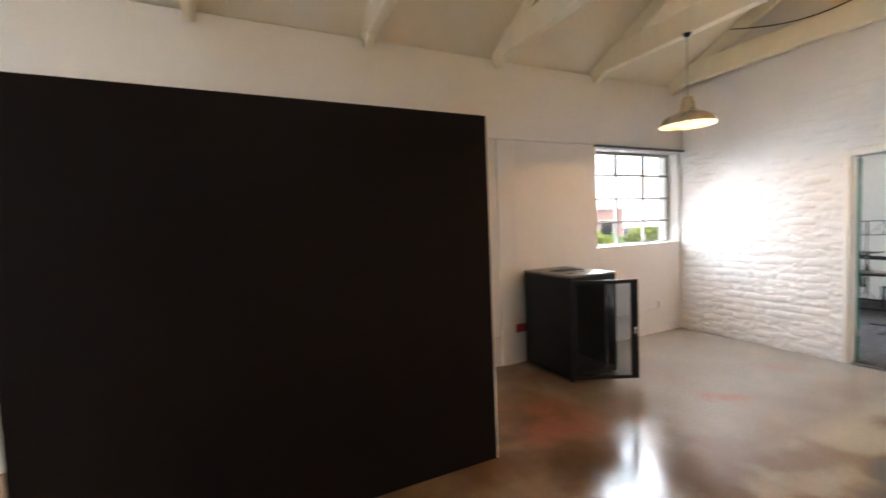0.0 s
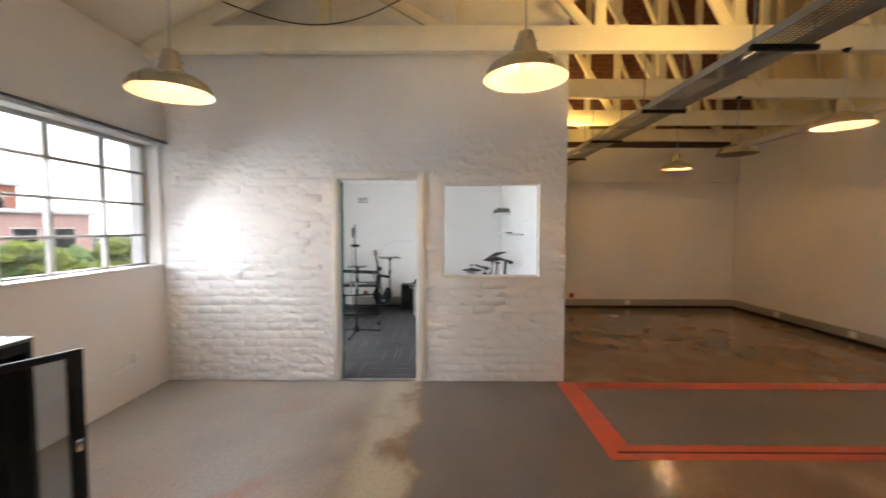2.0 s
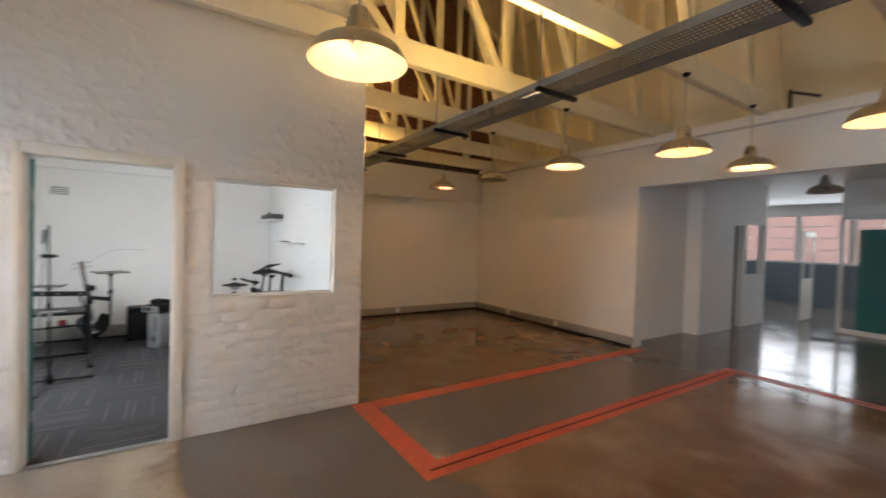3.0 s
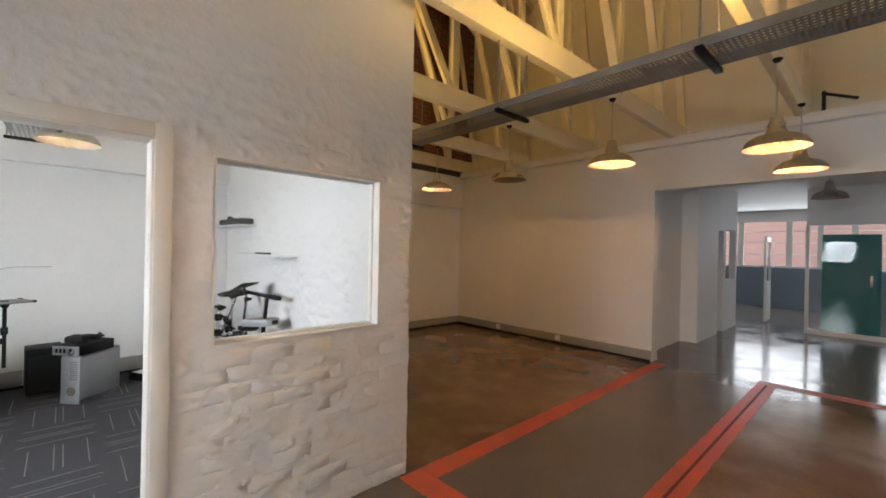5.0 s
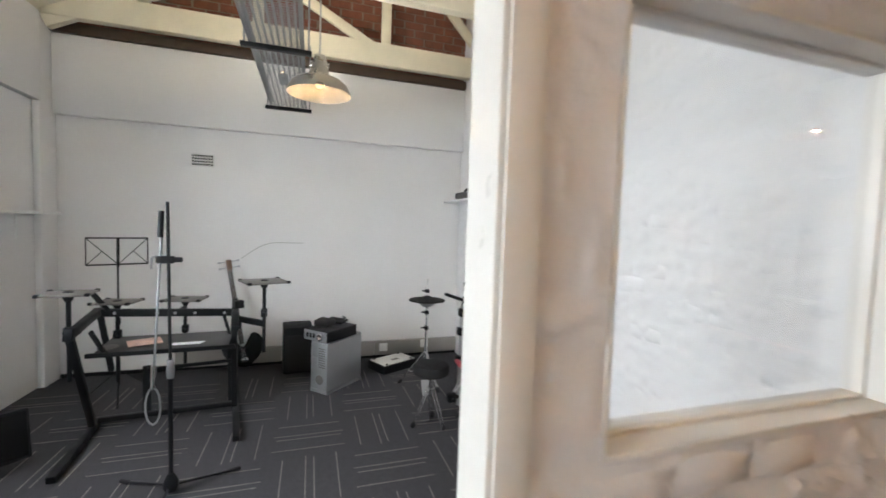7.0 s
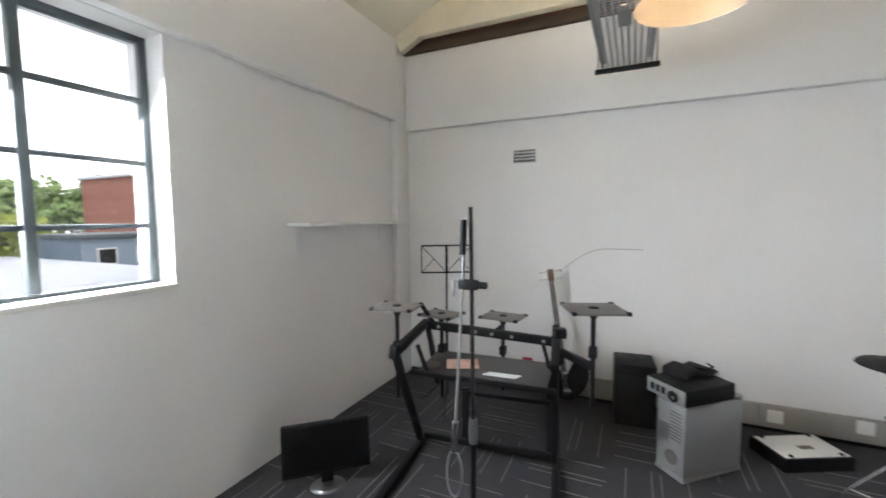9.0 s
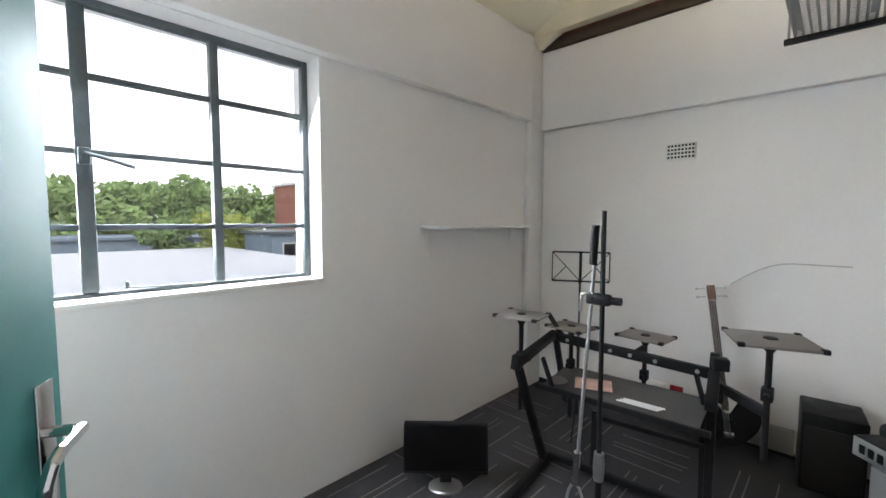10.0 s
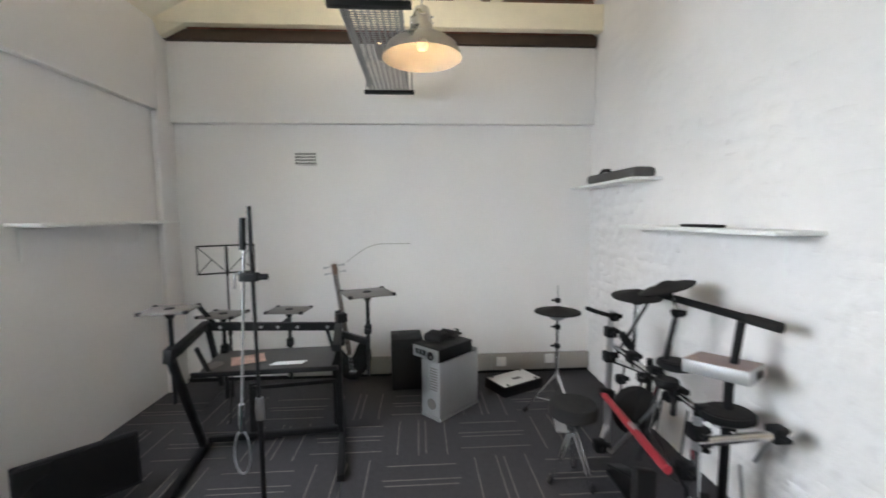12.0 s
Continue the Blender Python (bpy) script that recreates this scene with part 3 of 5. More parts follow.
# red floor paint
for nm, r in (("floor_marking", (5.20, 5.37, SY, -0.34, 0.0005, 0.003)), ("floor_marking", (3.98, 5.37, -0.335, -0.14, 0.0005, 0.003)), ("floor_marking", (3.98, 4.17, SY + 0.02, -0.337, 0.0005, 0.003)), ("floor_marking", (0.6, 4.17, SY - 0.17, SY + 0.018, 0.0005, 0.003))):
    bm = B()
    x0, x1, y0, y1, z0, z1 = r
    long_y = (y1 - y0) > (x1 - x0)
    n = 60
    side = [[], []]
    for k in range(n + 1):
        f = k / n
        for s in (0, 1):
            j = noise.noise(Vector((k * 0.7, s * 9.0, x0))) * 0.012 if 0 < k < n else 0
            side[s].append(bm.verts.new(((x1 if s else x0) + j, y0 + f * (y1 - y0), z1) if long_y else (x0 + f * (x1 - x0), (y1 if s else y0) + j, z1)))
    for k in range(n):
        bm.faces.new((side[0][k], side[0][k + 1], side[1][k + 1], side[1][k]))
    tagged(part(nm, bm, "redpaint"), "worn red painted line on the concrete floor", "floor marking", kind="structure")
structure("trim_groove", [(4.062, 4.084, SY, -0.22, 0.0035, 0.005), (0.6, 4.06, SY - 0.085, SY - 0.065, 0.0035, 0.005)], "groove", "dark groove along the red line", "floor groove")

# carpet of the music room in square tiles
carpet = structure("floor_carpet", [(PX + 0.03, BX - 0.022, -0.11, NY, 0.0, 0.006)], "carpet", "charcoal carpet tiles with pale stripes", "carpet")
bmx, bmy = B(), B()
for b_, along in ((bmx, 0), (bmy, 1)):
    for k, off in enumerate((-0.17, -0.03, 0.02, 0.16)):
        w, s = 0.0035, 0.235 - 0.02 * (k % 2)
        if along == 0:
            box(b_, -s, s, off - w, off + w, 0.0, 0.0015)
        else:
            box(b_, off - w, off + w, -s, s, 0.0, 0.0015)
TILE = [mesh_of("stripe", bmx, "stripe"), mesh_of("stripe", bmy, "stripe")]
for i in range(-3, 5):
    for j in range(-3, 5):
        cx, cy = 7.22 + 0.5 * i, 1.575 + 0.5 * j
        if PX + 0.25 < cx < BX - 0.25 and 0.1 < cy < NY - 0.2:
            ob = new("carpet_stripes", TILE[(i + j) % 2])
            ob.parent = carpet
            ob.location = (cx, cy, 0.0062)

# ---- hall: lamps, trays, panel, cabinet ----


def pendant(m, lit=True, hang=0.75, power=30, group="pendant lamps", k_=1.0, colour=WARM):
    """Factory pendant; its origin is the middle of the rim."""
    t = thing("pendant_lamp", "brushed metal dome pendant lamp, lit warm" if lit else "brushed metal dome pendant lamp, switched off", "pendant lamp", m, group)
    bm = B()
    shell(bm, [(r * k_, z) for r, z in ((0.205, 0.0), (0.2, 0.02), (0.178, 0.062), (0.14, 0.092), (0.09, 0.11), (0.068, 0.122), (0.058, 0.15), (0.045, 0.215), (0.036, 0.25), (0.0, 0.252))])
    sh = part("shade", bm, "shade", t)
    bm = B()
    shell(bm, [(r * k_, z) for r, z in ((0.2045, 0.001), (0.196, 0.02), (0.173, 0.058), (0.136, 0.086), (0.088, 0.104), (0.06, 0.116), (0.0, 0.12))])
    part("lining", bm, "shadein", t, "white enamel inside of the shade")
    bm = B()
    for k in range(6):
        a = k * math.pi / 3
        bar(bm, (0.05 * math.cos(a), 0.05 * math.sin(a), 0.197), (0.068 * math.cos(a), 0.068 * math.sin(a), 0.192), 0.012, 0.006)
    tagged(part("vent", bm, "chrome", t, "bright vent lugs round the neck"), kind="stuff")
    bm = B()
    lathe(bm, [(0.0, 0.04), (0.02, 0.045), (0.03, 0.065), (0.027, 0.085), (0.016, 0.105), (0.014, 0.115), (0.0, 0.116)], 16)
    part("bulb", bm, "bulb" if lit else "shadein", t)
    bm = B()
    tube(bm, (0, 0, 0.25), (0, 0, hang), 0.006, 8)
    part("cord", bm, "cable", t)
    bm = B()
    lathe(bm, [(0.0, hang - 0.035), (0.02, hang - 0.03), (0.035, hang - 0.008), (0.035, hang), (0.0, hang)], 16)
    part("ceiling_rose", bm, "plastic", t)
    if lit:
        lamp("lamp_light", "POINT", m @ pose(0, 0, 0.06), power, colour, 0.03)
    return t


for x, y, z, lit in ((3.76, 2.62, 2.36, True), (3.58, 0.55, 2.38, True), (7.9, -2.7, 2.47, True), (6.43, -2.62, 2.45, False), (5.08, -2.62, 2.46, True), (3.74, -2.68, 2.42, True), (3.74, -4.12, 2.45, True), (2.42, -2.68, 2.42, True)):
    pendant(pose(x, y, z + (0.03 if y < 0 else 0)), lit, (2.5 if x == 3.58 else 3.18 - z - (0.03 if y < 0 else 0)), 42, k_=1.12)
pendant(pose(3.66, -6.37, 2.40), False, 0.55)
pendant(pose(2.9, -7.6, 2.40), False, 0.55)
pendant(pose(7.62, 1.545, 2.37), True, 2.02, 9, colour=(1.0, 0.72, 0.42))


def cable_tray(x0, x1, y, z, w, hang_x, top, lights, label):
    t = thing("cable_tray", label, "cable tray")
    h = 0.055
    bm = B()
    for s in (-1, 1):
        box(bm, x0, x1, y + s * w / 2 - 0.002, y + s * w / 2 + 0.002, z, z + h)
        box(bm, x0, x1, y + s * w / 2 - (0.022 if s > 0 else -0.002), y + s * w / 2 + (-0.002 if s > 0 else 0.022), z + h - 0.003, z + h)
    part("side_flange", bm, "galv", t)
    # slotted bed: strips between the slots
    bm = B()
    n = 9
    for k in range(n + 1):
        yy = y - w / 2 + k * w / n
        box(bm, x0, x1, yy - 0.006, yy + 0.006, z, z + 0.0025)
    pitch = 0.026
    for k in range(int((x1 - x0) / pitch)):
        xx = x0 + k * pitch
        v0 = [bm.verts.new(c) for c in ((xx, y - w / 2, z + 0.0012), (xx + 0.014, y - w / 2 + 0.0, z + 0.0012), (xx + 0.014, y + w / 2, z + 0.0012), (xx, y + w / 2, z + 0.0012))]
        bm.faces.new(v0)
    part("slotted_bed", bm, "galv", t, "slotted metal bed")
    for hx in hang_x:
        bm = B()
        box(bm, hx - 0.02, hx + 0.02, y - w / 2 - 0.05, y + w / 2 + 0.05, z - 0.03, z - 0.002, 0.003)
        part("bracket", bm, "black", t, "black cross bracket")
        for s in (-1, 1):
            bm = B()
            tube(bm, (hx, y + s * (w / 2 + 0.03), z - 0.028), (hx, y + s * (w / 2 + 0.03), top), 0.006, 8)
            part("hanger_rod", bm, "galv", t)
    for lx in lights:
        u = thing("uplight", "slim warm uplight lying in the cable tray", "light", pose(lx, y, z + 0.004), "uplights")
        boxes("housing", [(-0.10, 0.10, -0.035, 0.035, 0.0, 0.03)], "galv", u, bevel=0.004)
        boxes("tube", [(-0.08, 0.08, -0.015, 0.015, 0.0305, 0.045)], "tube", u)
    return t


cable_tray(-3.0, 9.30, -1.03, 2.66, 0.30, [9.0, 7.83, 6.49, 5.15, 3.8, 2.46, 1.11, -0.23, -1.57], 3.19, [7.65, 4.05, 1.0], "grey galvanised slotted cable tray hanging below the trusses")
cable_tray(5.7, 8.97, 1.80, 2.60, 0.31, [8.93, 7.52, 6.2], 3.19, [8.2, 6.85], "grey slotted cable tray hanging in the music room")
for x in (7.65, 4.05, 1.0):
    lamp("uplight_light", "AREA", look((x, -1.03, 2.73), (x, -0.8, 5)), 24, (1.0, 0.60, 0.17), 0.16, 0.05)
for x in (8.2, 6.85):
    lamp("uplight_light", "AREA", look((x, 1.80, 2.67), (x, 1.80, 5)), 9, (1.0, 0.92, 0.78), 0.16, 0.05)

panel = thing("black_panel", "tall matt black free-standing board on the floor", "panel", pose(0.33, 2.38, 0))
boxes("board", [(-1.21, 1.122, 0, 0.05, 0.0, 2.205)], "blackboard", panel, bevel=0.004)
boxes("edge_strip", [(1.123, 1.135, 0.003, 0.05, 0.0, 2.2)], "jamb", panel, "pale edge strip", 0.001)
for x in (-0.7, 0.6):
    bm = B()
    bar(bm, (x, 0.055, 1.2), (x, 0.7, 0.02), 0.05, 0.03)
    bar(bm, (x, 0.052, 0.02), (x, 0.72, 0.02), 0.05, 0.03)
    part("brace", bm, "trim", panel, "timber back brace")

cab = thing("server_cabinet", "black steel network cabinet with its glass door ajar", "cabinet", pose(2.72, 3.05, 0))
W, D, H = 0.575, 0.70, 1.02
for nm, r, mt in (("side_panel", (0, 0.018, 0.02, D, 0.05, H - 0.02), "black"), ("side_panel", (W - 0.018, W, 0.02, D, 0.05, H - 0.02), "black"), ("back_panel", (0.018, W - 0.018, D - 0.02, D, 0.05, H - 0.02), "black"), ("base", (0, W, 0, D, 0.035, 0.06), "black"), ("top", (-0.004, W + 0.004, -0.004, D + 0.004, H - 0.02, H), "cabtop")):
    boxes(nm, [r], mt, cab, "dusty grey top" if nm == "top" else "", 0.004)
bm = B()
for k in range(9):
    box(bm, 0.14 + k * 0.04, 0.16 + k * 0.04, 0.30, 0.48, H + 0.0005, H + 0.003)
part("vent", bm, "black", cab, "slotted vent in the top")
for x in (0.05, W - 0.09):
    bm = B()
    box(bm, x, x + 0.04, 0.06, 0.09, 0.05, H - 0.03, 0.002)
    part("mounting_rail", bm, "plastic", cab)
boxes("frame", [(0.018, W - 0.018, 0.0, 0.03, H - 0.07, H - 0.02), (0.018, W - 0.018, 0.0, 0.03, 0.05, 0.09), (0.0, 0.03, 0.0, 0.02, 0.05, H - 0.02), (W - 0.03, W, 0.0, 0.02, 0.05, H - 0.02)], "black", cab, bevel=0.002)
for x in (0.05, W - 0.05):
    for y in (0.05, D - 0.05):
        bm = B()
        tube(bm, (x - 0.012, y, 0.019), (x + 0.012, y, 0.019), 0.019, 14)
        tube(bm, (x, y, 0.02), (x, y, 0.036), 0.010, 10)
        part("castor", bm, "rubber", cab)
dr = new("door")
dr.parent = cab
dr.matrix_basis = pose(0.0, -0.012, 0.055, 0, 0, -26)
boxes("door_frame", [(0, 0.035, -0.02, 0, 0, 0.92), (0.535, 0.60, -0.02, 0, 0, 0.92), (0.035, 0.535, -0.02, 0, 0, 0.03), (0.035, 0.535, -0.02, 0, 0.885, 0.92)], "black", dr, bevel=0.003)
boxes("pane", [(0.03, 0.54, -0.012, -0.008, 0.025, 0.89)], "tglass", dr)
boxes("lock", [(0.555, 0.58, -0.03, -0.02, 0.42, 0.48)], "chrome", dr, "small chrome lock", 0.004)


def socket(m, colour="socket", double=True):
    t = thing("wall_socket", "red plastic wall socket" if colour == "red" else "white plastic wall socket", "socket", m, "wall sockets")
    w = 0.075 if double else 0.045
    boxes("plate", [(-w, w, -0.016, 0, -0.045, 0.045)], colour, t, bevel=0.005)
    for dx in ((-0.035, 0.035) if double else (0,)):
        boxes("switch", [(dx - 0.01, dx + 0.01, -0.02, -0.016, 0.012, 0.032)], colour, t, bevel=0.002)
    return t


socket(pose(2.70, NY - 0.032, 0.39), "red")
socket(pose(4.97, NY - 0.002, 0.38), "socket", False)
socket(pose(BX - 0.046, -1.5, 0.235, 0, 0, -90), "red", False)
socket(pose(BX - 0.046, 2.56, 0.27, 0, 0, -90), "red", False)
socket(pose(BX - 0.046, 2.70, 0.27, 0, 0, -90), "socket")
socket(pose(BX - 0.047, 0.78, 0.13, 0, 0, -90), "socket", False)
socket(pose(BX - 0.047, 0.30, 0.15, 0, 0, -90), "socket", False)
socket(pose(6.9, SY + 0.046, 0.10, 0, 0, 180), "socket", False)
socket(pose(8.2, SY + 0.046, 0.10, 0, 0, 180), "socket", False)
socket(pose(BX - 0.046, -2.6, 0.10, 0, 0, -90), "socket", False)
cd = tagged(boxes("conduit", [(3.3, 4.92, NY - 0.02, NY - 0.002, 0.30, 0.325)], "wall", bevel=0.004), "white painted conduit along the wall", "conduit")
cd = tagged(boxes("conduit", [(1.2, 2.44, NY - 0.02, NY - 0.002, 0.29, 0.315)], "wall", bevel=0.004), "white painted conduit along the wall", "conduit")

for (x, y, z, rz) in ((BX - 0.004, 2.61, 2.10, -90),):
    v = thing("wall_vent", "white terracotta air brick in the wall", "vent", pose(x, y, z, 0, 0, rz))
    boxes("frame", [(-0.10, 0.10, -0.012, 0, -0.06, 0.06)], "socket", v, bevel=0.003)
    for r in range(4):
        for c in range(8):
            boxes("slot", [(-0.09 + c * 0.0235, -0.075 + c * 0.0235, -0.014, -0.0121, -0.05 + r * 0.028, -0.034 + r * 0.028)], "black", v)

wire = thing("loose_cable", "thin grey cable drooping over the truss chord", "cable")
bm = B()
path(bm, [(5.08, 3.0 - k * 0.13, 3.60 - 0.35 * math.sin(k / 16 * math.pi) + 0.02 * k) for k in range(17)], 0.006, 6)
part("wire", bm, "plastic", wire)
mark = thing("scuff_wire", "thin pale cable stuck along the white wall", "cable")
bm = B()
path(bm, [(BX - 0.006, 2.26 - 0.055 * k, 1.13 + 0.17 * math.sin(min(1, k / 6) * math.pi / 2)) for k in range(12)], 0.0035, 6)
part("wire", bm, "cable", mark)

brk = thing("pipe_bracket", "dark steel bracket standing on the wall ledge", "bracket", pose(3.62, -4.80, 3.20))
bm = B()
bar(bm, (0, 0, 0.0), (0, 0, 0.27), 0.035, 0.035)
part("post", bm, "black", brk)
bm = B()
bar(bm, (0.02, 0, 0.25), (-0.28, 0.0, 0.12), 0.02, 0.03)
part("arm", bm, "black", brk)
boxes("foot_plate", [(-0.08, 0.14, -0.05, 0.05, 0.0, 0.012)], "black", brk, bevel=0.003)
lc = thing("ledge_cable", "dark loose cable lying along the wall ledge", "cable", pose(0, 0, 3.2))
bm = B()
path(bm, [(4.75 + 0.09 * k, -4.80 + 0.04 * math.sin(k * 1.3), 0.012 + 0.03 * max(0.0, math.sin(k * 0.55))) for k in range(14)], 0.010, 6)
part("wire", bm, "plastic", lc)

# ---- music room ----


def shelf(name_label, x0, x1, y0, y1, z, brackets, wall_y):
    t = thing("wall_shelf", name_label, "shelf", None, "wall shelves")
    boxes("board", [(x0, x1, min(y0, y1), max(y0, y1), z, z + 0.02)], "shelf", t, bevel=0.002)
    s = 1 if wall_y > 1 else -1
    for bx in brackets:
        bm = B()
        box(bm, bx - 0.012, bx + 0.012, wall_y - s * 0.006, wall_y - s * 0.001, z - 0.20, z - 0.001)
        box(bm, bx - 0.012, bx + 0.012, min(wall_y - s * 0.2, wall_y), max(wall_y - s * 0.2, wall_y), z - 0.006, z - 0.001)
        part("bracket", bm, "shelf", t)
    return t


shelf("long white shelf on the window wall", 7.80, BX - 0.25, NY - 0.20, NY - 0.002, 1.52, (7.88, 8.9), NY - 0.002)
shelf("short white shelf high in the corner", 8.18, BX - 0.045, -0.108, 0.11, 1.80, (8.4, 9.1), -0.108)
shelf("white shelf on the brick wall", 7.02, 8.33, -0.108, 0.12, 1.465, (7.2, 8.1), -0.108)
ac = thing("keyboard_case", "dark grey soft instrument case lying on the shelf", "case", pose(8.62, 0.0, 1.822, 0, 0, 3))
bm = B()
box(bm, -0.38, 0.36, -0.085, 0.085, 0.0, 0.075, 0.03)
part("case", bm, "dusty", ac)
bm = B()
path(bm, [(0.1, 0.0, 0.07), (0.13, 0.0, 0.10), (0.2, 0.01, 0.105), (0.26, 0.0, 0.09), (0.28, 0, 0.07)], 0.014)
part("strap", bm, "plastic", ac)
rm = thing("remote_control", "flat black remote lying on the shelf", "remote", pose(7.62, 0.02, 1.486, 0, 0, 4))
boxes("body", [(-0.16, 0.12, -0.025, 0.025, 0, 0.016)], "plastic", rm, bevel=0.005)

ks = thing("keyboard_stand", "black steel keyboard stand with laptop trays and a shelf", "keyboard stand")


def kbar(name, p, q, w=0.04, h=0.04, mat="black", parent=None, label=""):
    bm = B()
    bar(bm, p, q, w, h, 0.004)
    return part(name, bm, mat, parent or ks, label)


kbar("runner", (8.24, 3.03, 0.035), (7.5, 2.95, 0.035), 0.045)
kbar("runner", (8.30, 2.14, 0.035), (7.74, 2.05, 0.035), 0.045)
kbar("cross_bar", (8.17, 3.00, 0.075), (8.25, 2.16, 0.075), 0.045, 0.035)
kbar("leg", (8.14, 3.02, 0.04), (7.72, 2.955, 0.80))
kbar("leg", (8.25, 2.14, 0.04), (8.28, 2.15, 0.80))
kbar("leg", (8.30, 2.17, 0.05), (8.33, 2.18, 0.55), 0.05, 0.03)
kbar("leg", (8.22, 2.72, 0.08), (8.25, 2.73, 0.42), 0.05, 0.03)
kbar("stretcher", (8.22, 2.72, 0.40), (8.25, 2.16, 0.42), 0.025, 0.025)
kbar("arm", (8.27, 3.03, 0.84), (7.70, 2.95, 0.80), 0.05, 0.045)
kbar("arm", (8.32, 2.15, 0.80), (7.98, 2.10, 0.74), 0.05, 0.045)
rail = kbar("back_rail", (8.24, 3.03, 0.83), (8.31, 2.14, 0.79), 0.035, 0.055)
for y in (2.92, 2.66, 2.55, 2.42, 2.22):
    x, z = 8.24 + (3.03 - y) * 0.079 - 0.02, 0.83 - (3.03 - y) * 0.045
    bm = B()
    tube(bm, (x, y, z), (x - 0.006, y, z), 0.011, 10)
    part("bolt", bm, "alu", rail)
kbar("back_leg", (8.27, 3.03, 0.85), (8.38, 3.0, 0.36), 0.035, 0.03)
kbar("back_leg", (8.20, 3.04, 0.98), (8.27, 2.95, 0.80), 0.05, 0.03)
kbar("back_leg", (8.31, 2.15, 0.90), (8.33, 2.16, 0.35), 0.04, 0.035)
kbar("clamp", (8.26, 2.15, 0.86), (8.29, 2.09, 0.86), 0.06, 0.06, "plastic")
kbar("clamp", (8.28, 2.15, 0.70), (8.28, 2.10, 0.70), 0.06, 0.07, "plastic")
kbar("clamp", (7.70, 2.95, 0.77), (7.70, 2.94, 0.85), 0.045, 0.045, "plastic")
kbar("brace", (8.30, 2.24, 0.82), (8.30, 2.17, 0.56), 0.02, 0.03)
kbar("brace", (7.98, 2.88, 0.60), (8.05, 2.99, 0.74), 0.02, 0.03)
boxes("shelf", [(-0.19, 0.19, -0.40, 0.40, 0.0, 0.012)], "dusty", ks, "dusty dark grey shelf", 0.003, pose(8.17, 2.56, 0.605, 0, -3, 4))
kbar("shelf_bar", (7.955, 2.98, 0.60), (8.01, 2.10, 0.60), 0.025, 0.03)
kbar("shelf_bar", (8.35, 2.96, 0.60), (8.39, 2.16, 0.60), 0.025, 0.03)


def laptop_tray(c, rz, low, tilt=0, size=(0.30, 0.24), arm=None):
    t = part("tray", (lambda q: (box(q, -size[0] / 2, size[0] / 2, -size[1] / 2, size[1] / 2, -0.006, 0.006, 0.003), q)[1])(B()), "tray", ks, "grey-brown tray plate", pose(*c, tilt, 0, rz))
    for sx in (-1, 1):
        for sy in (-1, 1):
            x, y = sx * (size[0] / 2 - 0.012), sy * (size[1] / 2 - 0.012)
            part("corner_stop", (lambda q: (box(q, x - 0.013, x + 0.013, y - 0.013, y + 0.013, -0.008, 0.012, 0.004), q)[1])(B()), "plastic", t)
    bm = B()
    lathe(bm, [(0.0, 0.006), (0.028, 0.0065), (0.024, 0.012), (0.0, 0.013)], 16)
    part("knob", bm, "plastic", t)
    bm = B()
    tube(bm, (c[0], c[1], low), (c[0], c[1], c[2] - 0.008), 0.013)
    tube(bm, (c[0], c[1], c[2] - 0.05), (c[0], c[1], c[2] - 0.012), 0.018, 12, 0.035)
    part("pole", bm, "black", ks)
    bm = B()
    box(bm, c[0] - 0.025, c[0] + 0.025, c[1] - 0.022, c[1] + 0.022, c[2] - 0.27, c[2] - 0.21, 0.006)
    tube(bm, (c[0] - 0.05, c[1], c[2] - 0.24), (c[0] - 0.02, c[1], c[2] - 0.24), 0.012)
    part("clamp", bm, "plastic", ks)
    if arm:
        kbar("arm", (c[0], c[1], arm[2]), arm, 0.03, 0.045)


laptop_tray((7.84, 3.01, 1.035), 8, 0.48, 0, (0.22, 0.26), (7.84, 2.95, 0.80))
laptop_tray((8.30, 2.93, 0.895), -8, 0.30, 0, (0.22, 0.26))
laptop_tray((8.48, 2.54, 0.875), -6, 0.35, 0, (0.22, 0.28), (8.30, 2.54, 0.80))
laptop_tray((8.09, 1.915, 1.065), 22, 0.52, 0, (0.28, 0.30), (8.30, 2.13, 0.74))
pp = thing("printed_booklet", "reddish printed booklet lying on the stand's shelf", "booklet", pose(8.12, 2.70, 0.632, 0, -3, 24))
boxes("cover", [(-0.07, 0.07, -0.10, 0.10, 0, 0.006)], "paper", pp, bevel=0.001)
for k in range(3):
    sl = thing("paper_strip", "narrow white strip lying on the black shelf", "paper", pose(8.03 + 0.022 * k, 2.43 - 0.01 * k, 0.627, 0, -3, 4), "paper strips")
    boxes("strip", [(-0.006, 0.006, -0.10, 0.10, 0, 0.003)], "white", sl)
ds = thing("round_disc", "dull grey round disc lying on the shelf", "disc", pose(8.05, 2.89, 0.625, 0, -3, 0))
bm = B()
lathe(bm, [(0.0, 0.0), (0.06, 0.0), (0.06, 0.004), (0.0, 0.005)], 24)
part("disc", bm, "tray", ds)

